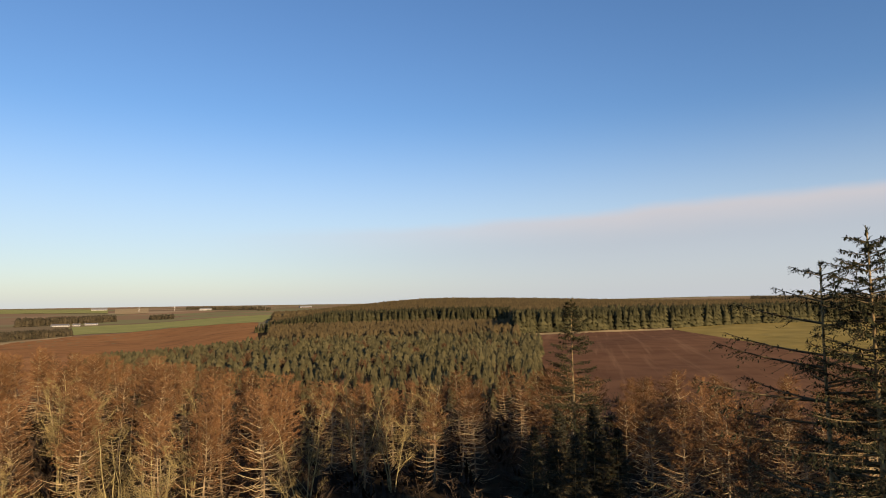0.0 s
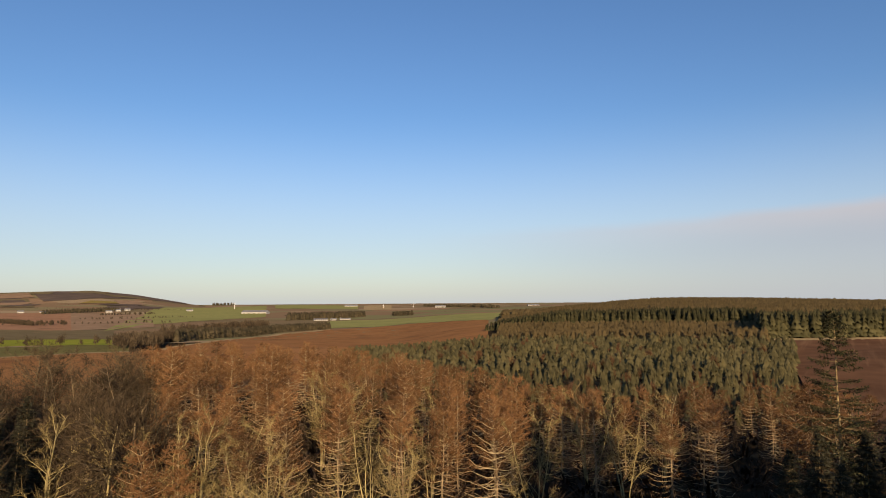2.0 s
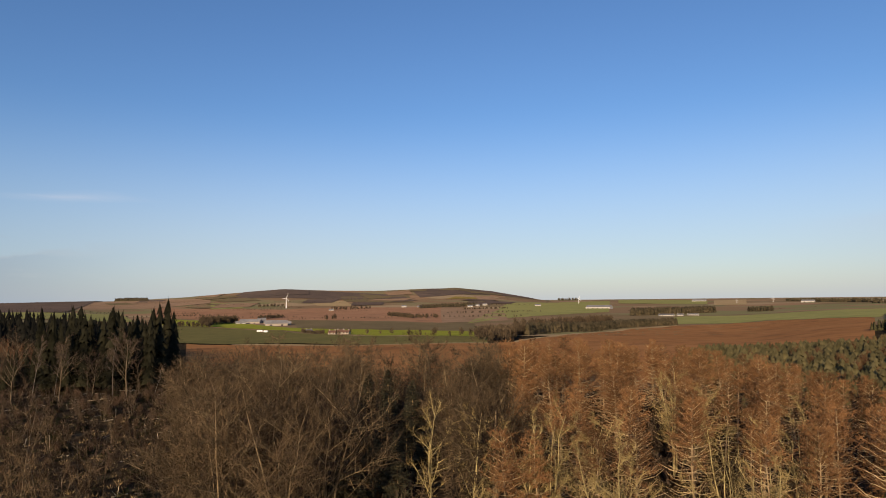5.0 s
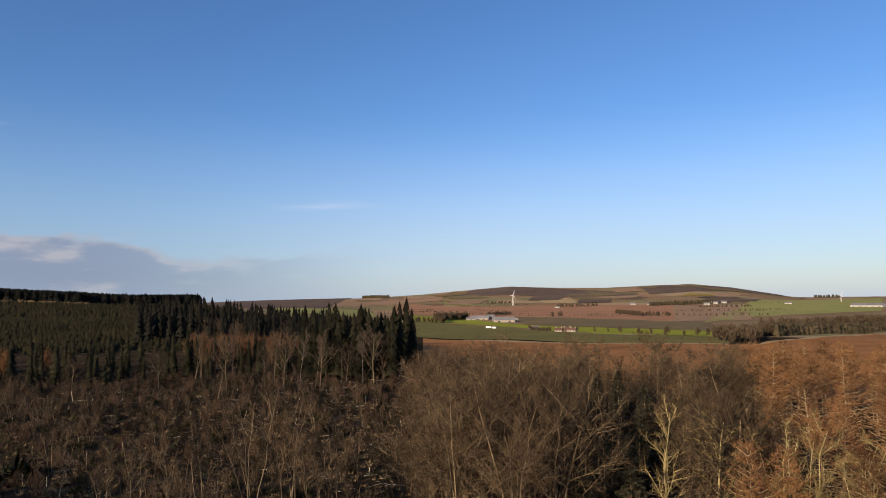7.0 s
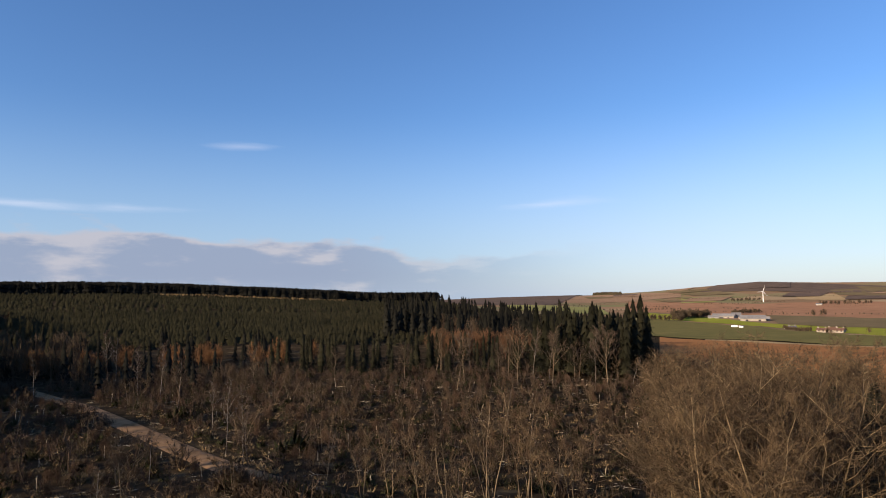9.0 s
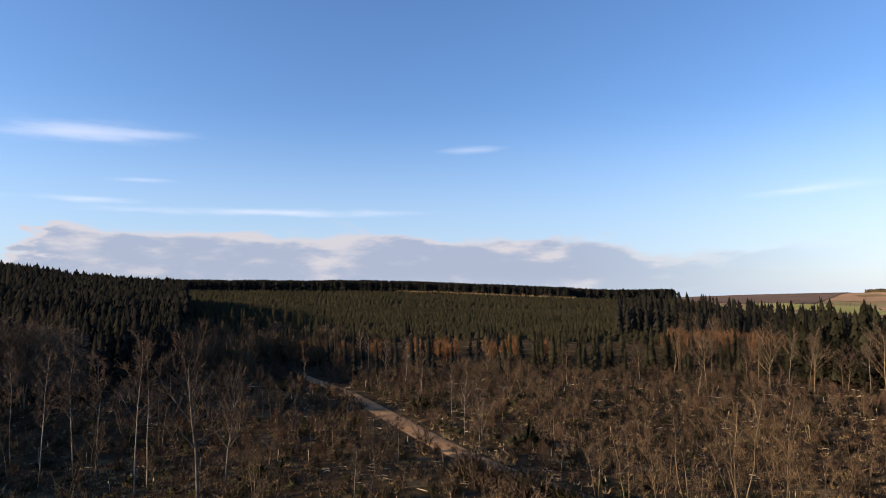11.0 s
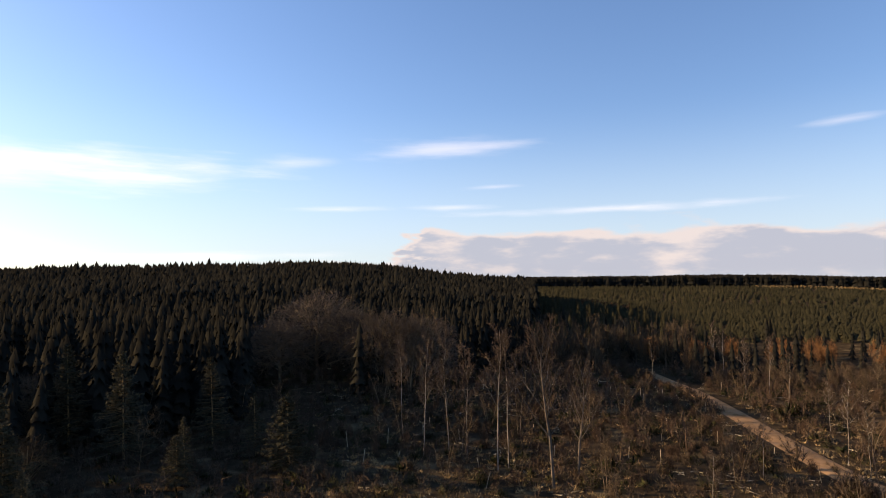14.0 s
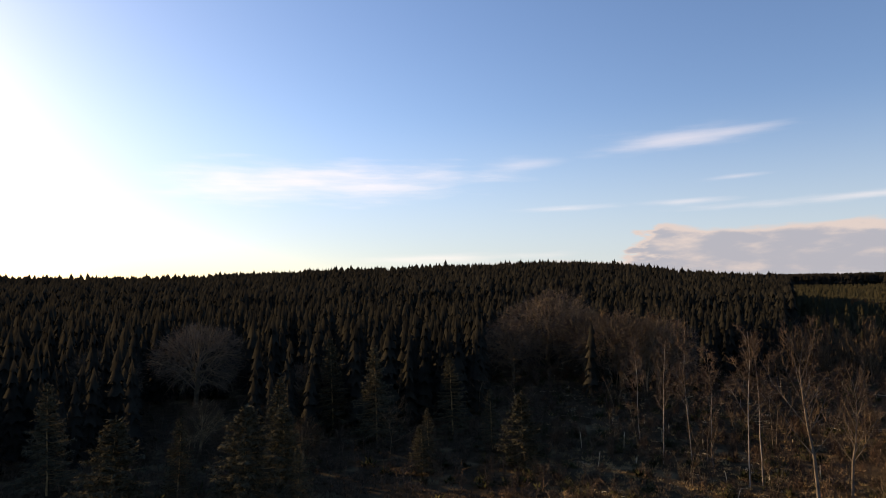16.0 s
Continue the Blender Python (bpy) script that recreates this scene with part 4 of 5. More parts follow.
strip("bare_wood", PUFF, [(69.6, 998), (66.8, 1073)], 60, 16, 8, FAR_TWIG, "leafless trees beside the farm")
strip("bare_wood", PUFF, [(65.1, 1293), (63.0, 1376)], 40, 10, 9, FAR_TWIG, "leafless trees behind the farm")
strip("bare_wood", PUFF, [(59.7, 1145), (58.5, 1136)], 25, 13, 9, FAR_TWIG, "round clump of leafless trees")
strip("bare_wood", PUFF, [(61.5, 651), (59.6, 560)], 12, 5, 5, FAR_TWIG, "leafless shrubs by the houses")
strip("bare_wood", PUFF, [(59.0, 2041), (55.5, 2123)], 60, 14, 16, FAR_TWIG, "leafless trees on the far slope")
strip("bare_wood", PUFF, [(65.2, 2359), (62.9, 2423)], 60, 14, 16, FAR_TWIG, "leafless trees below the turbine")
strip("conifer_wood", ROUND, [(76.0, 3900), (73.6, 3389)], 100, 18, 18, WOOD_FAR, "dark wood on the far slope")
strip("conifer_wood", ROUND, [(21.5, 2760), (15.2, 2092)], 120, 14, 22, WOOD_FAR, "dark trees along the horizon")
strip("conifer_wood", ROUND, [(39.3, 4300), (37.5, 4300)], 120, 20, 22, WOOD_FAR, "dark trees along the horizon")
strip("conifer_wood", ROUND, [(15.9, 1989), (14.8, 1930)], 60, 12, 12, WOOD_FAR, "dark trees near the horizon")
strip("conifer_wood", ROUND, [(-25.3, 1358), (-29.1, 1228)], 90, 9, 9, WOOD_FAR, "dark wood strip on the far rise")
HEDGE_TREES = [(57.4, 566), (55.9, 548), (54.8, 534), (53.8, 515), (52.3, 466), (51.3, 456), (50.1, 434), (48.7, 425), (47.7, 421), (46.9, 417)]
hedge_rng = np.random.default_rng(5)
for k in range(52):
    a0, r0 = hedge_rng.uniform(40, 82), hedge_rng.uniform(1150, 3400)
    turn, ln = hedge_rng.uniform(-0.6, 0.6), hedge_rng.uniform(70, 260)
    a1, r1 = a0 + math.degrees(ln * math.cos(turn) / r0), r0 + ln * math.sin(turn)
    strip("hedgerow", PUFF, [(a0, r0), (a1, r1)], 14, hedge_rng.uniform(3, 8), 9, FAR_TWIG, "leafless hedge trees between the far fields")
# ---- buildings ----
building("barn", 65.7, 1066, 32, 9.3, WALL_STONE, ROOF_SHEET, "grey farm barn with sheet roof")
building("barn", 63.6, 945, 30, 9.9, WALL_STONE, ROOF_SHEET, "large grey farm shed with sheet roof")
building("barn", 64.8, 1074, 13, 10.3, WALL_STONE, ROOF_SLATE, "grey slate-roofed farm building")
building("barn", 66.5, 1050, 14, 6.0, WALL_WHITE, ROOF_SHEET, "low white farm shed with sheet roof")
building("barn", 64.25, 1015, 13, 6.4, WALL_STONE, ROOF_SHEET, "low stone farm shed with sheet roof")
building("barn", 62.6, 967, 7, 6.7, WALL_STONE, ROOF_SHEET, "small grey farm shed")
building("cottage", 60.9, 650, 6, 3.4, WALL_STONE, ROOF_SLATE, "grey cottage with slate roof")
building("cottage", 58.9, 558, 6, 3.4, WALL_STONE, ROOF_TILE, "stone cottage with brown tile roof")
building("cottage", 58.2, 557, 6, 3.9, WALL_STONE, ROOF_TILE, "grey cottage with brown tile roof")
building("cottage", 57.7, 556, 4, 3.4, WALL_STONE, ROOF_TILE, "stone cottage with brown tile roof")
building("cottage", 39.4, 907, 8, 6.3, WALL_WHITE, ROOF_SLATE, "white house among the trees")
building("cottage", 52.7, 2239, 16, 7.8, WALL_WHITE, ROOF_SLATE, "white house on the far slope")
building("cottage", 51.3, 2182, 17, 7.6, WALL_WHITE, ROOF_SLATE, "white house on the far slope")
building("cottage", 46.9, 2192, 17, 7.6, WALL_WHITE, ROOF_SLATE, "white farmhouse on the far slope")
building("cottage", 46.3, 2285, 20, 8.0, WALL_WHITE, ROOF_SLATE, "white farmhouse on the far slope")
building("cottage", 45.6, 2344, 16, 8.2, WALL_WHITE, ROOF_SLATE, "white farmhouse on the far slope")
building("cottage", 41.0, 2268, 20, 7.9, WALL_WHITE, ROOF_SLATE, "white house on the far slope")
building("cottage", 59.0, 1995, 14, 6.9, WALL_WHITE, ROOF_SLATE, "white house across the valley")
building("warehouse", 35.8, 1989, 73, 10.4, WALL_WHITE, ROOF_SHEET, "long white industrial shed near the horizon")
building("cottage", 30.4, 1253, 26, 4.4, WALL_WHITE, ROOF_SLATE, "long white bungalow by the wood")
building("cottage", 29.3, 1260, 11, 4.4, WALL_WHITE, ROOF_SLATE, "white bungalow by the wood")
building("cottage", 28.3, 1286, 20, 3.4, WALL_WHITE, ROOF_SHEET, "pale low shed by the wood")
building("warehouse", 27.8, 2959, 57, 10.3, WALL_WHITE, ROOF_SHEET, "long pale sheds near the horizon")
building("warehouse", 20.0, 2454, 38, 8.5, WALL_WHITE, ROOF_SHEET, "pale shed near the horizon")
building("warehouse", 11.9, 2682, 47, 7.0, WALL_WHITE, ROOF_SHEET, "pale shed near the horizon")
for az, r in ((65.1, 674), (64.95, 673), (64.8, 671), (64.55, 664), (64.4, 662), (61.35, 655), (61.2, 654)):
    bale(az, r)
turbine(62.8, 2272, 53)
turbine(37.5, 2525, 33)
turbine(22.4, 2544, 22)
turbine(25.0, 2454, 19)

xy = np.array([polar(a, r) for a, r in HEDGE_TREES])
stuff("hedge_trees", PUFF, xy, rng.uniform(4, 8, len(xy)), FAR_TWIG, "leafless trees along the field hedge", "hedge")

ROAD = [(122.5, 141), (120.9, 131), (118.0, 111), (116.1, 97), (113.7, 84), (111.2, 74), (108.8, 67), (105.9, 61), (102.5, 56), (96.9, 50), (90.6, 46)]


def track():
    """Dirt forest track across the clearing."""
    xy = np.array([polar(a, r) for a, r in ROAD])
    s = np.linspace(0, len(xy) - 1, 90)
    c = np.stack([np.interp(s, np.arange(len(xy)), xy[:, i]) for i in (0, 1)], 1)
    c = np.array([c[max(0, i - 3):i + 4].mean(0) for i in range(len(c))])
    d = np.gradient(c, axis=0)
    d /= np.linalg.norm(d, axis=1)[:, None]
    nrm = np.stack([-d[:, 1], d[:, 0]], 1)
    offs = np.array([-1.45, -1.0, -0.5, 0, 0.5, 1.0, 1.45])
    rise = np.array([0.02, 0.10, 0.07, 0.13, 0.07, 0.10, 0.02])
    wob = 1 + 0.12 * np.sin(np.arange(len(c)) * 0.9)[:, None] * (np.abs(offs) > 1.5)
    p = c[:, None] + nrm[:, None] * (offs[None] * wob)[..., None]
    z = height(p[..., 0], p[..., 1]) + rise[None]
    v = np.concatenate([p, z[..., None]], -1).reshape(-1, 3)
    m = len(offs)
    f = []
    for i in range(len(c) - 1):
        for j in range(m - 1):
            q = i * m + j
            f += [(q, q + 1, q + m + 1), (q, q + m + 1, q + m)]
    ob = new("road", mesh_of("road", v, f, [TRACK]))
    ob.data.shade_smooth()
    tagged(ob, "sandy brown rutted forest track through the clearing", "track", kind="structure")


track()
ROAD_XY = np.array([polar(a, r) for a, r in ROAD])


def off_road(p, gap=2.6):
    """Points that lie clear of the track."""
    best = np.full(len(p), 1e9)
    for a, b in zip(ROAD_XY[:-1], ROAD_XY[1:]):
        ab = b - a
        t = np.clip(((p - a) @ ab) / (ab @ ab), 0, 1)
        best = np.minimum(best, np.linalg.norm(p - a - t[:, None] * ab, axis=1))
    return p[best > gap]


# ---- forests ----
def end_taper(q):
    """The forest's western end is younger and lower."""
    return np.interp(np.degrees(np.arctan2(-q[:, 0], q[:, 1])), (9.5, 14.5, 16.5), (1.0, 0.6, 0.35))


def edge_line(a):
    """Distance of the forest edge along the far side of the field."""
    return np.where(a > -6, 322, 246 + (-a - 6) * 3.1 + np.where(a < -19.3, (-a - 19.3) * 3.0, 0))


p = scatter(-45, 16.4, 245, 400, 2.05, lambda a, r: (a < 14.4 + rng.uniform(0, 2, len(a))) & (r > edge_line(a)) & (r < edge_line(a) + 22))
stuff("spruce_forest", FINE, p, rng.normal(9.8, 0.5, len(p)) * end_taper(p), NEEDLE_EDGE_SHADED, "close-set dark green spruces along the field", "forest")
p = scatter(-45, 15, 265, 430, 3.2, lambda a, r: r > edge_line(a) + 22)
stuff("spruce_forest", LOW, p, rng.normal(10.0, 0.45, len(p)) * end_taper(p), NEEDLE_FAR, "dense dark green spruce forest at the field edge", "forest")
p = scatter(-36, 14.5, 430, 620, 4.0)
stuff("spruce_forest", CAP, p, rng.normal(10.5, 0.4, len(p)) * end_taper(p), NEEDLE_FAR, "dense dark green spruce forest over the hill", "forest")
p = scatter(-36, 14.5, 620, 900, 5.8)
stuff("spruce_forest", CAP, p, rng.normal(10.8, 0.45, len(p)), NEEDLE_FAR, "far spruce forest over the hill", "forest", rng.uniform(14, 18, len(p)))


def west_limit(r):
    """Left limit of the young plantation, as an angle."""
    return np.interp(r, (84, 120, 200, 215, 225, 330), (30, 30, 28, 26, 15.2, 14.6))


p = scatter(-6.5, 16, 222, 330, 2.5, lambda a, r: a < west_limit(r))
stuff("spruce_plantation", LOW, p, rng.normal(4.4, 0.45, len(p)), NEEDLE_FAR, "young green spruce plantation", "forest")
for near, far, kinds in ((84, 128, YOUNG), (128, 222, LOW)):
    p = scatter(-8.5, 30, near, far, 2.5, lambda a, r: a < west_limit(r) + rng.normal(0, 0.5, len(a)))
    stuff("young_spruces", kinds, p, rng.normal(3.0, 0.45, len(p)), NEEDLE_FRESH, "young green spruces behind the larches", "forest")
p = scatter(-8, 30, 84, 215, 9.0, lambda a, r: a < west_limit(r), jitter=0.9)
stuff("larch_seedlings", FUZZ, p, rng.uniform(2.4, 4.2, len(p)), LARCH_FAR, "small rust-orange larches among the young spruces", "wood")
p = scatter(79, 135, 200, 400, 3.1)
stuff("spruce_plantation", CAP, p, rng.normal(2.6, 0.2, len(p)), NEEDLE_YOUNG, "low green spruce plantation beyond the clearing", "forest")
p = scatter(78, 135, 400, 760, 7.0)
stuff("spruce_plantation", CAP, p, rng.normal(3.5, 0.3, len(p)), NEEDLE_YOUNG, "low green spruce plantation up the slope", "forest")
p = scatter(97.5, 113, 736, 758, 4.5)
stuff("brush_line", FUZZ, p, rng.uniform(3.5, 5.0, len(p)), SEDGE, "straw-coloured grass and brush below the skyline wood", "scrub")
p = scatter(122.5, 126.5, 318, 340, 4.0)
stuff("brush_line", FUZZ, p, rng.uniform(3.0, 4.5, len(p)), LARCH_FAR, "rust-coloured brush on the plantation slope", "scrub")
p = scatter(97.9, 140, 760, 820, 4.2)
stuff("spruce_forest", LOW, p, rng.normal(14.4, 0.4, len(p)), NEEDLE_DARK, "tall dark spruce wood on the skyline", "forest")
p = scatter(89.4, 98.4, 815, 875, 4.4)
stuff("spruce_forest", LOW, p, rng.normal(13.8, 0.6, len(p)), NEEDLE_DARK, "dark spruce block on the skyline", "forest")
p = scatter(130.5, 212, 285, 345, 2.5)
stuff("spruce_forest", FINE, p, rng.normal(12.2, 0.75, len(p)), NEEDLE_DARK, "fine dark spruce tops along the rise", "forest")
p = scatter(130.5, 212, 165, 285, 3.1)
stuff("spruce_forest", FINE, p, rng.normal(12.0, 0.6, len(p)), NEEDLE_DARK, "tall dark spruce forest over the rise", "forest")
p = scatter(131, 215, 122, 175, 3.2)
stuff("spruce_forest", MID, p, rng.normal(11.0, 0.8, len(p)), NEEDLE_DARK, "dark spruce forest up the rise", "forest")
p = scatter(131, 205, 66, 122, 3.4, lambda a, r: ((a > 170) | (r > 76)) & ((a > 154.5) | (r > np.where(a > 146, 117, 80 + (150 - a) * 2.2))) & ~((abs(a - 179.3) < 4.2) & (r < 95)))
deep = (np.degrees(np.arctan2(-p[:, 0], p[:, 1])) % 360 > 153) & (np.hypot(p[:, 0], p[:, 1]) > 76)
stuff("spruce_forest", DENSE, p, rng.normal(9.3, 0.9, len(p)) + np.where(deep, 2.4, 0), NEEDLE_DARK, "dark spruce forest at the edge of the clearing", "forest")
# unseen spruces added beside the view; heights set by the shade they throw
p = scatter(-118, -46, 9.5, 42, 4.2, lambda a, r: (a < -54) | (r > 20))
stuff("spruce_forest", MID, p, np.where(np.hypot(p[:, 0], p[:, 1]) < 24, 19.0, 15.2) + rng.uniform(-1, 1, len(p)), NEEDLE_DARK, "tall dark spruces beside the larch plantation", "forest")
p = off_road(scatter(100, 136, 118, 150, 4.8), 4.0)
stuff("mixed_thicket", FUZZ, p, rng.uniform(1.6, 3.8, len(p)), FAR_TWIG, "brown leafless thicket behind the clearing", "thicket")
p = off_road(scatter(104, 140, 125, 180, 7.0), 5.0)
stuff("young_spruces", MID, p, rng.uniform(4, 9, len(p)), NEEDLE_DARK, "scattered dark spruces behind the clearing", "forest")
p = scatter(71.5, 81, 124, 150, 3.0)
stuff("spruce_forest", BULKY, p, rng.normal(12.0, 1.5, len(p)), NEEDLE_BLOCK, "tall dark spruce block beside the clearing", "forest")
p = scatter(80, 104, 132, 158, 4.4, lambda a, r: rng.uniform(0, 1, len(a)) < 0.85)
stuff("spruce_forest", BULKY, p, rng.uniform(5.0, 9.2, len(p)), NEEDLE_BLOCK, "dark spruces behind the clearing", "forest")
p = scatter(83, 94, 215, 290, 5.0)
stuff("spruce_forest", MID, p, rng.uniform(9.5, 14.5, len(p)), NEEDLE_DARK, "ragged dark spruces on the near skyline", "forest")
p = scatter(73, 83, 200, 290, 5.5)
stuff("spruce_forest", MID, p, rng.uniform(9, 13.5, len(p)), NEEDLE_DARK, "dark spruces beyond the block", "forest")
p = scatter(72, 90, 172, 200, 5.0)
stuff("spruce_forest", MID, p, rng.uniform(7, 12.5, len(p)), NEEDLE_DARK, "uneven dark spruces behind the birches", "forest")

p = scatter(73, 89, 196, 285, 11.0)
stuff("mixed_thicket", FUZZ, p, rng.uniform(6, 10, len(p)), FAR_TWIG, "brown leafless trees among the skyline spruces", "thicket")

# ---- the near wood ----
LARCHES = [(larch(10, 100 + i, bare=0.4 + 0.07 * i), 10.0) for i in range(5)]
p = scatter(-33, 45, 37, 112, 4.8, lambda a, r: ((a > 21) | (r < 84)) & ((a > 14) | (r < 76)) & ((a > 9) | (a < -14) | (r > 49)))
a, r = (np.degrees(np.arctan2(-p[:, 0], p[:, 1])), np.hypot(p[:, 0], p[:, 1]))
drop = np.interp(a, (-18, -5, 4, 11, 19, 28, 40), (6.2, 6.2, 7.0, 6.8, 5.2, 3.7, 3.3))     # canopy line, degrees
plant(LARCHES, p, np.minimum(14.4 - r * np.tan(np.radians(drop)), 7.6 + (r - 37) * 0.07) * rng.uniform(0.8, 1.03, len(p)))
p = scatter(75, 90, 158, 172, 3.4)
stuff("larch_row", FUZZ, p, rng.uniform(6.6, 8.8, len(p)), LARCH_FAR, "rust-orange leafless larches behind the dark spruces", "wood")
p = scatter(100, 122, 150, 168, 3.6, lambda a, r: np.sin(a * 2.1) + 0.6 * np.sin(a * 5.3) > -0.1)
stuff("larch_row", FUZZ, p, rng.uniform(4.0, 6.8, len(p)), LARCH_TWIG, "small rust-orange larches behind the clearing", "wood")

MASS = [(bare_tree("broadleaf_tree", 9, 200 + i, BROWN_BARK, BROWN_TWIG, "leafless brown broadleaf tree with dense fine twigs", "brown bare trees", stems=1 + 2 * (i % 2), spread=0.6, fork=0.12, rise=0.75, thick=0.7, wild=0.75), 9.0) for i in range(2)]
MASS[2:] = [(dome_tree(9, 360 + i, BROWN_BARK, BROWN_TWIG, "leafless brown tree with a rounded twiggy crown", "brown bare trees", wide=0.85 + 0.1 * i, shell=1500, limbs=30), 9.0) for i in range(2)]
# gap near 54 degrees leaves room for the grove that stands in for shade
p = scatter(43, 71, 40, 96, 5.7, lambda a, r: (abs(a - 54.2) > 5.2) | (r > 66))
plant(MASS, p, rng.uniform(7.5, 10.5, len(p)))
PALE = [(bare_tree("broadleaf_tree", 8, 220 + i, GREY_BARK, BARE_TWIG, "pale yellowish leafless tree with upright branches", "pale bare trees", stems=(1, 5, 4)[i], spread=0.42, fork=0.2, dense=0.8), 8.0) for i in range(3)]
p = scatter(9, 46, 29, 42, 5.6)
plant(PALE, p, rng.uniform(4.6, 7.6, len(p)))
for az, r, h in ((50.6, 42, 8.2), (46.9, 42, 7.6), (30, 58, 8.6), (28.8, 57, 7.8), (40.7, 40, 8), (34.9, 36, 7.6), (7.5, 52, 7.8), (4.5, 50, 7.2), (1.5, 54, 7.4),
                 (12, 44, 7.4), (26, 44, 7.0), (21, 47, 7.6), (37.5, 42, 7.4)):
    plant(PALE[:1] if az in (50.6, 46.9) else PALE[1:], np.array([polar(az, r)]), [h])
# thin many-stemmed trees in the clearing
THIN = [(bare_tree("broadleaf_tree", 8, 260 + i, DIM_BARK, BROWN_TWIG, "thin many-stemmed leafless tree in the clearing", "thin bare trees", stems=2 + i, spread=0.36, fork=0.3, limbs=10, dense=0.9, thick=0.55, rise=1.2), 8.0) for i in range(2)]
for az, r, h in ((85.7, 44, 9.4), (84.8, 45, 8.2), (82.3, 44, 9.0), (81.4, 46, 7.5), (88.5, 43, 7.5), (80.0, 43, 7.2), (91, 45, 6.5), (93.5, 47, 6.2), (78, 48, 6.5), (96, 50, 5.5)):
    plant(THIN, np.array([polar(az, r)]), [h])
SAPLINGS = [(bare_tree("sapling", 4, 270 + i, DIM_BARK, BROWN_TWIG, "small leafless brown sapling in the clearing", "saplings", stems=2 + i, spread=0.4, fork=0.15, limbs=8, dense=0.9, thick=0.7, fat=0.8), 4.0) for i in range(2)]
p = scatter(75, 145, 44, 110, 8.0, jitter=0.9)
plant(SAPLINGS, off_road(p, 3.2), rng.uniform(2.0, 4.6, len(p)))
GAUNT = [(bare_tree("broadleaf_tree", 12, 280, GAUNT_BARK_SHADED, BIRCH_TWIG, "gaunt dark leafless tree with upswept limbs in the clearing", "gaunt bare trees", stems=1, spread=0.5, fork=0.3, limbs=18, dense=0.8, thick=1.0, rise=1.7, sway=0.014), 12.0)]
for az, r, h in ((129.3, 53.5, 11.9), (127.2, 57, 9.2)):
    plant(GAUNT, np.array([polar(az, r)]), [h])
# broad crowns beside the clearing
BROAD = [(bare_tree("broadleaf_tree", 11, 240 + i, BROWN_BARK, BROWN_TWIG, "broad round-headed leafless tree beside the clearing", "broad bare trees", stems=3 - i, spread=0.62, fork=0.12, limbs=20, dense=1.3, rise=0.7, wild=0.8), 11.0) for i in range(2)]
for az, r, h in ((63, 40, 10.2), (67.5, 41, 9.8), (59.5, 42, 10.4), (70.5, 46, 9), (65.5, 46, 11.3), (61.5, 50, 11), (69.0, 52, 9.5), (58.5, 68, 10), (141.5, 95, 11.0), (144, 97, 10.5)):
    plant(BROAD, np.array([polar(az, r)]), [h])
DOMES = [(dome_tree(12, 340 + i, DIM_BARK, GREY_TWIG, "old round-headed leafless tree before the dark forest", "domed bare trees", wide=1.15 - 0.12 * i), 12.0) for i in range(2)]
for az, r, h in ((149.6, 108, 15.6), (146.4, 104, 13.0), (179.3, 92, 12.6), (143.4, 98, 12.6), (140.6, 96, 12.6), (152.6, 104, 11.0), (170.5, 84, 7.5), (186, 88, 10)):
    plant(DOMES, np.array([polar(az, r)]), [h])

# ---- the clearing ----
BIRCHES = [(bare_tree("birch_tree", 11, 300 + i, BIRCH_BARK, BIRCH_TWIG, "slender leafless birch with white trunk", "birches", stems=1, spread=0.25, fork=0.4, limbs=15, thick=0.32, rise=1.3, dense=1.1, sway=0.011), 11.0) for i in range(4)]
for az, r, h in ((140.4, 63, 11), (138.2, 64, 12.4), (136.6, 61, 10.5), (134, 58, 12.3), (133.1, 59, 11.8), (142.2, 72, 10),
                 (120.9, 118, 7), (116.1, 142, 10), (115.5, 135, 9), (114, 111, 8.5), (112.3, 109, 9), (111, 97, 7.5), (113, 61, 5), (116.8, 49, 4.5), (107.3, 68, 7.5), (105.9, 65, 7), (105.3, 55, 5), (99.2, 53, 5), (108.3, 84, 5.5)):
    plant(BIRCHES, np.array([polar(az, r)]), [h], 1.2)
for az, r, h in ((89.7, 135, 8), (89.2, 133, 9), (86.8, 128, 10), (83.4, 127, 8), (81.3, 122, 9.5), (79.9, 122, 8), (77.7, 123, 7), (76, 118, 9.8), (74.1, 117, 6), (73, 118, 5)):
    plant(THIN[:1] if r % 2 else BIRCHES[:2], np.array([polar(az, r)]), [h], 3.0)

EDGE_TREES = [(bare_tree("broadleaf_tree", 9, 290 + i, DIM_BARK, BIRCH_TWIG, "grey leafless tree with pale trunk before the dark spruces", "edge bare trees", stems=1, spread=0.5, fork=0.28, limbs=15, dense=1.2, thick=0.8, rise=1.0, wild=0.7), 9.0) for i in range(2)]
for az, r, h in ((75.0, 116, 9.4), (77.4, 120, 6.4), (79.6, 117, 8.8), (82.6, 114, 9.8), (84.2, 121, 6.2), (87.2, 118, 8.2), (92.4, 123, 6.0), (98.4, 122, 5.4), (105.2, 121, 6.2)):
    plant(EDGE_TREES, np.array([polar(az, r)]), [h])
SPRUCES = [(spruce(9, 60 + i, radius=2.9, dense=0.65, gap=0.4, side=0.155, droop=0.12, taper=0.9, leaf=NEEDLE_GREY, label="dense grey-green spruce standing in the wood"), 9.0) for i in range(2)]
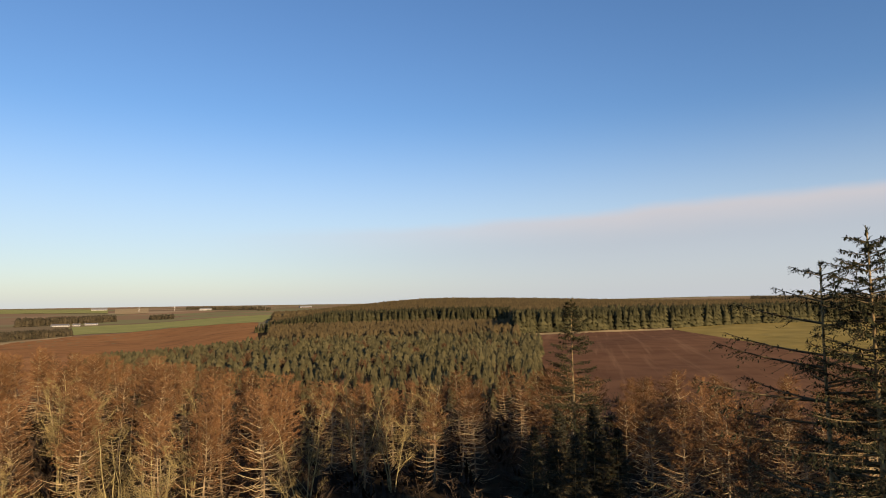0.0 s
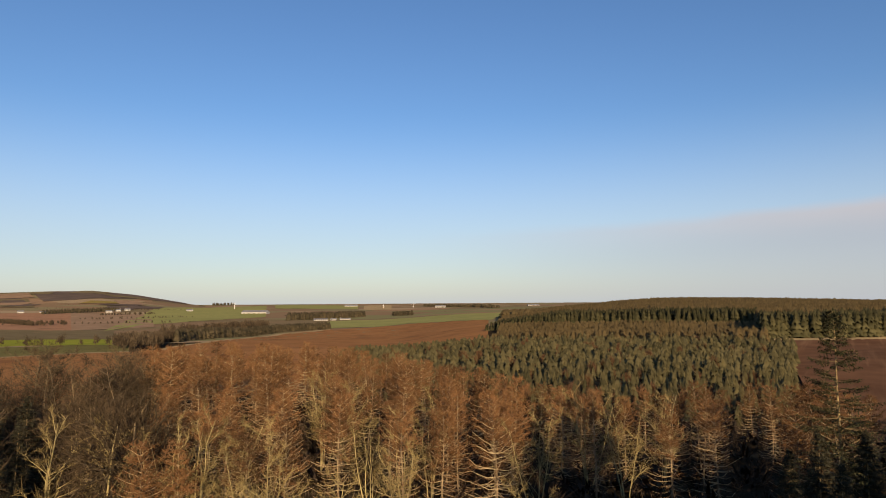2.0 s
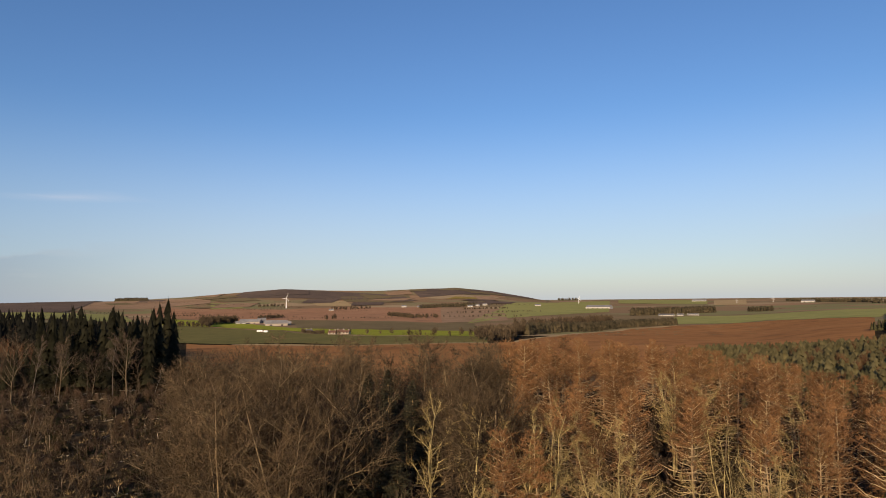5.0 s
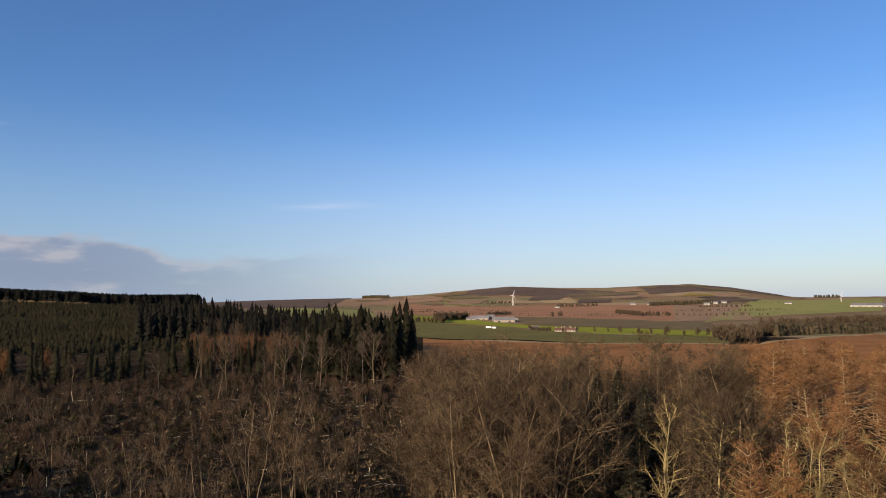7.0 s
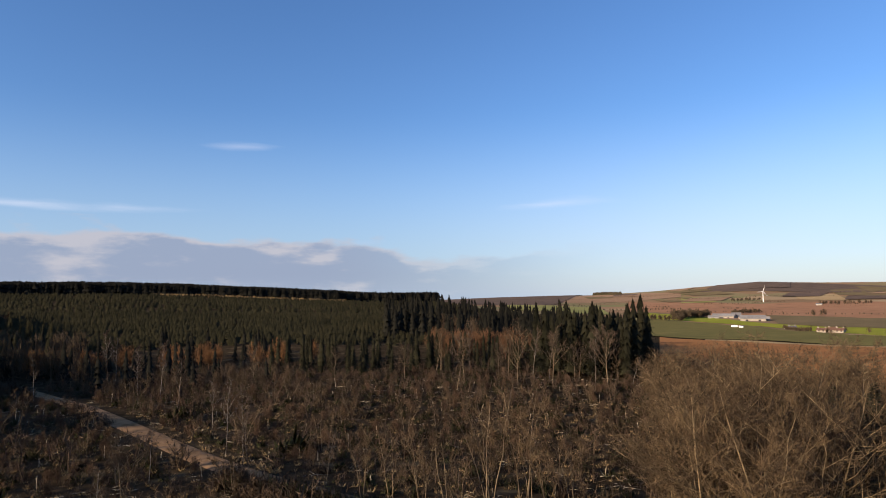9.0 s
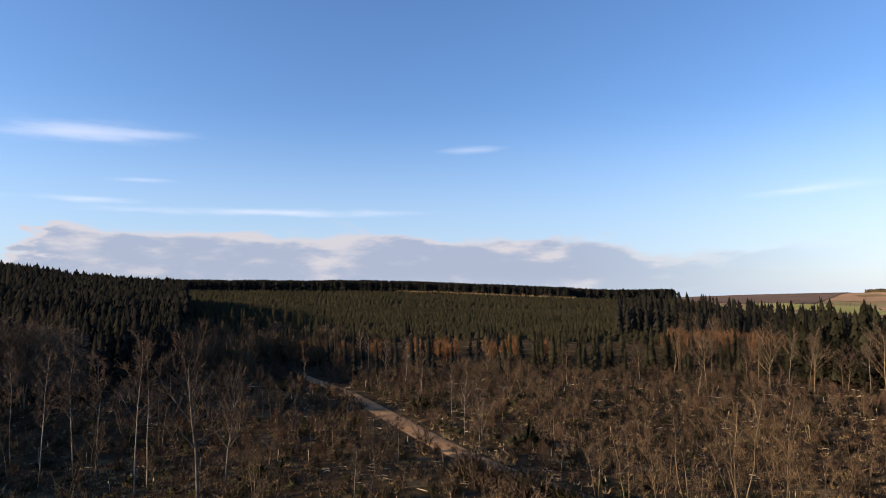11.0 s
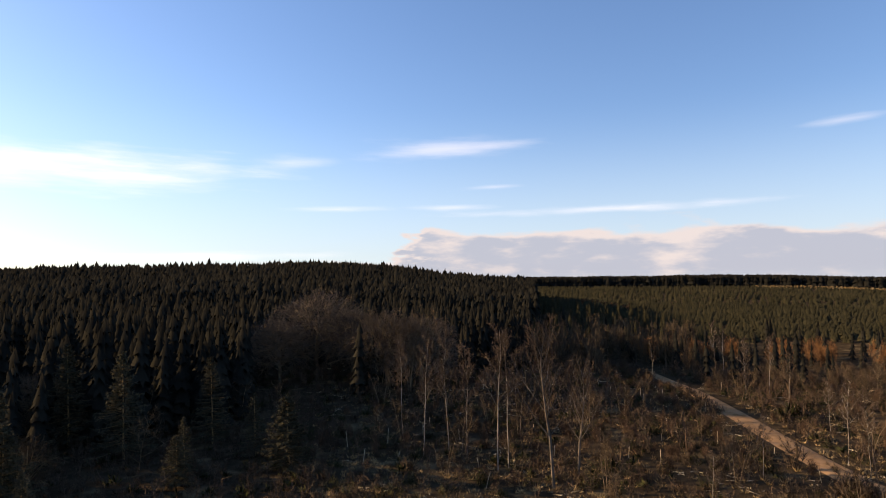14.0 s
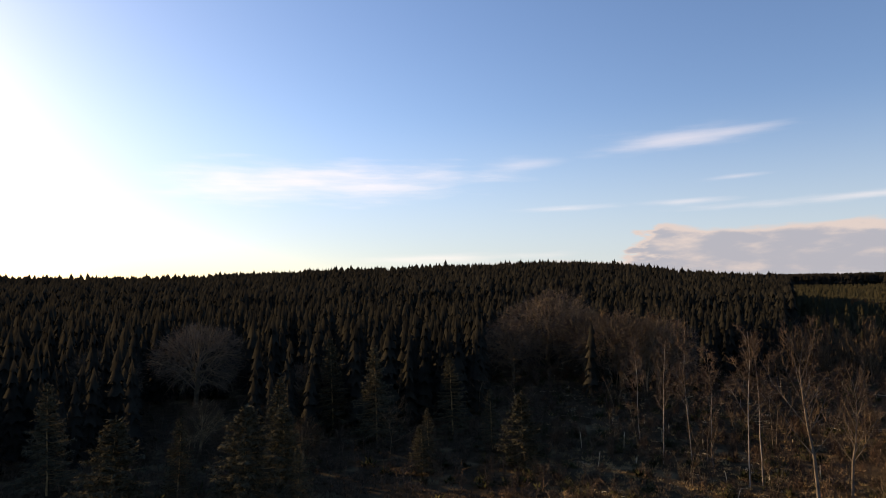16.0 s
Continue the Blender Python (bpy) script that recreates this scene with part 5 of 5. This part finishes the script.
# the ten between 51.9 and 58.4 degrees are made up, in place of deep shade
for az, r, h in ((164.4, 71, 10.5), (157.9, 73, 9.0), (54.0, 60, 8.6), (56.2, 61, 8.2), (51.9, 59, 7.8), (58.4, 62, 7.6), (54.9, 55, 7.2), (57.2, 56, 6.8), (52.6, 54, 6.6), (55.4, 49, 5.6), (53.2, 49, 5.2), (57.8, 50, 5.4), (-9.6, 41, 7.6), (-12.6, 42, 7.8), (-11, 39, 6.4), (-14.6, 43, 6.2), (-7.4, 44, 6.0), (173, 60, 8.8), (168.2, 78, 10.6), (180.5, 56, 6.5), (189.5, 62, 9), (171, 48, 5), (160, 62, 5), (154.5, 66, 6)):
    plant(SPRUCES, np.array([polar(az, r)]), [h])
BUSHY = [(spruce(7, 70 + i, radius=3.1, dense=0.8, gap=0.32, side=0.165, droop=0.1, taper=0.8, leaf=NEEDLE_GREY, label="broad bushy grey-green spruce at the clearing edge"), 7.0) for i in range(2)]
for az, r, h in ((151.7, 59, 6.6), (175.5, 50, 8.0), (185.3, 48, 8.0), (172.2, 55, 7.0), (160.5, 58, 4.2)):
    plant(BUSHY, np.array([polar(az, r)]), [h])

# the first two stand out of view, added for their shade
HEROES = ((-46, 20, 17.0, 44, 5.2, 0.05, 0.15), (-41, 22, 16.5, 45, 5.2, 0.05, 0.2), (-37.5, 16.5, 15.6, 46, 3.8, 0.05, 0.8),
          (-33.6, 16, 15.4, 43, 3.9, 0.05, 1.6), (-30.1, 17, 14.75, 42, 7.0, 0.56, 1.0), (-11.2, 43, 14.2, 41, 3.6, 0.3, 0.9))
for az, r, h, seed, rad, bare, full in HEROES:
    ob = spruce(h, seed, radius=rad, bare=bare, taper=0.62, dense=full, gap=0.36, side=0.06 if r < 20 else 0.1, label="tall open-crowned spruce with sagging lichened boughs", group="tall spruces")
    x, y = polar(az, r)
    ob.matrix_basis = pose(float(x), float(y), float(height(x, y)) - 0.05)



def shrub_template(seed, stems=4):
    """Twiggy leafless sapling scrub of unit height."""
    r = np.random.default_rng(seed)
    b = Build()
    for k in range(stems):
        a = r.uniform(0, 6.28)
        top = np.array([math.cos(a) * r.uniform(0.05, 0.38), math.sin(a) * r.uniform(0.05, 0.38), r.uniform(0.55, 1.0)])
        root = np.array([math.cos(a), math.sin(a), 0]) * r.uniform(0, 0.12)
        b.slivers([root], [top], 0.016)
        m = 9
        q = r.uniform(0.25, 0.95, m)
        p = root + (top - root) * q[:, None]
        t = p + r.normal(0, 0.15, (m, 3)) + np.array([0, 0, 0.14])
        b.slivers(p, t, 0.013)
        p2 = p + (t - p) * r.uniform(0.3, 0.9, (m, 1))
        b.slivers(p2, p2 + r.normal(0, 0.09, (m, 3)) + np.array([0, 0, 0.05]), 0.011)
    return b.arrays()


def tussock_template(seed, n=22):
    r = np.random.default_rng(seed)
    b = Build()
    a = r.uniform(0, 6.28, n)
    base = np.stack([np.cos(a) * 0.2, np.sin(a) * 0.2, np.zeros(n)], 1) * r.uniform(0, 1, n)[:, None]
    tip = base + np.stack([np.cos(a) * 0.6, np.sin(a) * 0.6, r.uniform(0.3, 1.0, n)], 1)
    b.slivers(base, tip, 0.07)
    return b.arrays()


def mound_template(seed, n=60):
    r = np.random.default_rng(seed)
    b = Build()
    a, e = r.uniform(0, 6.28, n), r.uniform(0.05, 1.5, n)
    d = np.stack([np.cos(a) * np.cos(e), np.sin(a) * np.cos(e), np.sin(e) * 0.8], 1)
    d2 = d + r.normal(0, 0.22, (n, 3))
    b.blades(d * 0.5, d2 * r.uniform(0.75, 1.05, n)[:, None], 0.075)
    return softened(*b.arrays(), up=0.8, wide=0.6, mid=0.5)


def bush_template(seed, n=240):
    """Rounded twiggy bush of unit height with a ragged edge: upswept fine twigs."""
    r = np.random.default_rng(seed)
    b = Build()
    a, e = r.uniform(0, 6.28, n), np.arcsin(r.uniform(0.0, 1, n))
    lump = 0.75 + 0.25 * np.sin(a * 3 + seed) * np.cos(e * 4)
    d = np.stack([np.cos(a) * np.cos(e) * 0.75, np.sin(a) * np.cos(e) * 0.75, np.sin(e) * 0.85], 1) * lump[:, None]
    tip = d * r.uniform(0.45, 1.12, n)[:, None] + r.normal(0, 0.05, (n, 3))
    tip[:, 2] = np.abs(tip[:, 2]) + 0.05
    out = np.column_stack([np.cos(a) * 0.45, np.sin(a) * 0.45, np.full(n, 0.9)]) + r.normal(0, 0.35, (n, 3))
    b.slivers(tip - out * r.uniform(0.14, 0.3, n)[:, None], tip, 0.013)
    return softened(*b.arrays(), up=0.8, wide=0.6, mid=0.5)


p = scatter(146, 192, 60, 84, 11.0)
plant(MASS, p, rng.uniform(3.5, 6.5, len(p)))

SHRUB = [shrub_template(i) for i in range(5)]
TUSSOCK = [tussock_template(i) for i in range(4)]
MOUND = [mound_template(i) for i in range(4)]
BUSH = [bush_template(i) for i in range(6)]
for name, mat, step, lo, hi, say in (("brown_bushes", BRUSH, 3.0, 0.7, 1.7, "dark brown leafless bushes over the clearing"),
                                     ("rusty_bushes", RUST_BRUSH, 4.2, 0.6, 1.5, "rust-brown bushes and bracken over the clearing"),
                                     ("evergreen_bushes", GORSE, 3.7, 0.7, 2.1, "dark green gorse and broom over the clearing")):
    p = off_road(scatter(66, 156, 41, 135, step, jitter=0.9), 3.0)
    stuff(name, BUSH, p, rng.uniform(lo, hi, len(p)), mat, say, "shrub")
a = np.concatenate([rng.uniform(88, 107.5, 230), rng.uniform(115.5, 124, 90)])
r = np.interp(a, [q[0] for q in ROAD[::-1]], [q[1] for q in ROAD[::-1]]) - rng.uniform(1.2, 7.5, len(a))
p = off_road(np.stack(polar(a, r), 1), 1.3)
stuff("roadside_bushes", BUSH, p, rng.uniform(1.3, 2.7, len(p)), BRUSH, "brown bushes crowding the track", "shrub")
p = off_road(scatter(66, 152, 42, 145, 2.3, jitter=0.8))
stuff("brushwood", SHRUB, p, 0.5 + rng.gamma(3.0, 0.36, len(p)), BRUSH, "reddish brown leafless scrub over the clearing", "scrub")
p = off_road(scatter(68, 150, 62, 134, 3.7, jitter=0.9), 2.6)
stuff("birch_scrub", FUZZ, p, rng.uniform(1.0, 2.4, len(p)), RUST_BRUSH, "fine reddish leafless scrub over the clearing", "scrub")
a = rng.uniform(103, 122.4, 420)
r = np.interp(a, [q[0] for q in ROAD[::-1]], [q[1] for q in ROAD[::-1]]) + rng.uniform(-4.5, 5.0, len(a))
p = off_road(np.stack(polar(a, r), 1), 1.6)
stuff("verge_grass", TUSSOCK, p, rng.uniform(0.35, 0.75, len(p)), SEDGE, "tawny dead grass along the track", "grass")
p = off_road(scatter(66, 150, 40, 100, 1.3, lambda a, r: rng.uniform(0, 1, len(a)) < 0.8), 2.1)
stuff("grass_tussocks", TUSSOCK, p, rng.uniform(0.25, 0.6, len(p)), SEDGE, "straw-coloured grass tussocks", "grass")
p = scatter(124, 150, 42, 64, 1.0, lambda a, r: rng.uniform(0, 1, len(a)) < 0.75)
stuff("grass_tussocks", TUSSOCK, p, rng.uniform(0.3, 0.6, len(p)), SEDGE, "golden-brown dead grass under the birches", "grass")
p = off_road(scatter(66, 185, 42, 115, 4.2, jitter=0.8), 2.9)
stuff("heather_mounds", MOUND, p, rng.uniform(0.35, 1.1, len(p)), GORSE, "dark heather and gorse mounds", "shrub")
p = scatter(148, 198, 38, 76, 1.1, lambda a, r: rng.uniform(0, 1, len(a)) < 0.8)
stuff("grass_tussocks", TUSSOCK, p, rng.uniform(0.3, 0.7, len(p)), BRUSH, "dark dead bracken and grass at the forest edge", "grass")
p = scatter(148, 196, 40, 92, 1.7, jitter=0.7)
stuff("undergrowth", SHRUB, p, rng.uniform(0.8, 2.4, len(p)), BRUSH, "dark leafless undergrowth at the forest edge", "scrub")
p = scatter(-36, 70, 20, 90, 2.3)
stuff("undergrowth", SHRUB, p, rng.uniform(0.8, 2.6, len(p)), BRUSH, "brown leafless undergrowth in the wood", "scrub")
# mounds added only to darken the inside of the wood
p = scatter(-36, 70, 26, 92, 3.4)
stuff("bramble_thicket", MOUND, p, rng.uniform(0.9, 2.1, len(p)), BRUSH, "dark brown bramble and bracken under the trees", "scrub")
BRASH = []
for k in range(4):
    b = Build()
    q = np.random.default_rng(k)
    base = q.normal(0, 0.5, (7, 3)) * np.array([1, 1, 0]) + np.array([0, 0, 0.12])
    b.spikes(base, base + q.normal(0, 0.6, (7, 3)) * np.array([1, 1, 0.18]), 0.035)
    BRASH.append(b.arrays())
p = off_road(scatter(68, 150, 44, 125, 4.2, lambda a, r: rng.uniform(0, 1, len(a)) < 0.7, jitter=0.9), 2.2)
stuff("felled_brash", BRASH, p, rng.uniform(0.6, 1.3, len(p)), DEADWOOD, "pale felled branches lying in the scrub", "brash")
xy = np.array([polar(a, r) for a, r in ((102.0, 68), (101.2, 69), (103.0, 67), (110.5, 92), (110, 94), (111.2, 90))])
stuff("gorse_bushes", MOUND, xy, np.array([2.2, 1.8, 1.7, 2.0, 1.7, 1.8]), GORSE, "dark green gorse bushes beside the track", "shrub")


def dead_stem():
    b = Build()
    b.tube([(0, 0, -0.1), (0.02, 0, 0.5), (0.0, 0.03, 0.95), (0.03, 0.03, 1.0)], [0.032, 0.026, 0.022, 0.008], 6)
    b.spikes([(0.02, 0, 0.7)], [(0.2, 0.08, 0.95)], 0.02)
    ob = new("dead_stem", b.mesh("dead_stem", DEADWOOD))
    return tagged(ob, "pale broken dead stem standing in the scrub", "dead stem", "dead stems")


STEM = dead_stem()
p = off_road(scatter(68, 150, 45, 118, 7.6, jitter=0.9))
for k, (x, y) in enumerate(p):
    ob = STEM if k == 0 else copy_thing(STEM, pose(0, 0, 0))
    ob.matrix_basis = pose(x, y, float(height(x, y)), rng.normal(0, 6), rng.normal(0, 6), rng.uniform(0, 360)) @ Matrix.Diagonal((1, 1, rng.uniform(0.35, 1.6), 1))

# mixed trees where the dark forest meets the plantation
p = off_road(scatter(119, 131.5, 145, 260, 5.2, lambda a, r: rng.uniform(0, 1, len(a)) < 0.25 + 0.06 * (a - 119)), 5.0)
stuff("mixed_spruces", BULKY, p, rng.uniform(4, 9.5, len(p)), NEEDLE_YOUNG, "uneven spruces where forest meets plantation", "forest")
p = off_road(scatter(118, 133, 120, 190, 6.0), 5.0)
stuff("mixed_thicket", FUZZ, p, rng.uniform(5, 9, len(p)), FAR_TWIG, "brown leafless trees along the forest end", "thicket")
a = rng.uniform(95, 106.5, 60)
r = np.interp(a, [q[0] for q in ROAD[::-1]], [q[1] for q in ROAD[::-1]]) - rng.uniform(2.2, 5.0, len(a))
p = off_road(np.stack(polar(a, r), 1), 1.9)
stuff("gorse_bushes", BUSH, p, rng.uniform(1.5, 2.7, len(p)), GORSE, "dark green gorse crowding the track", "shrub")
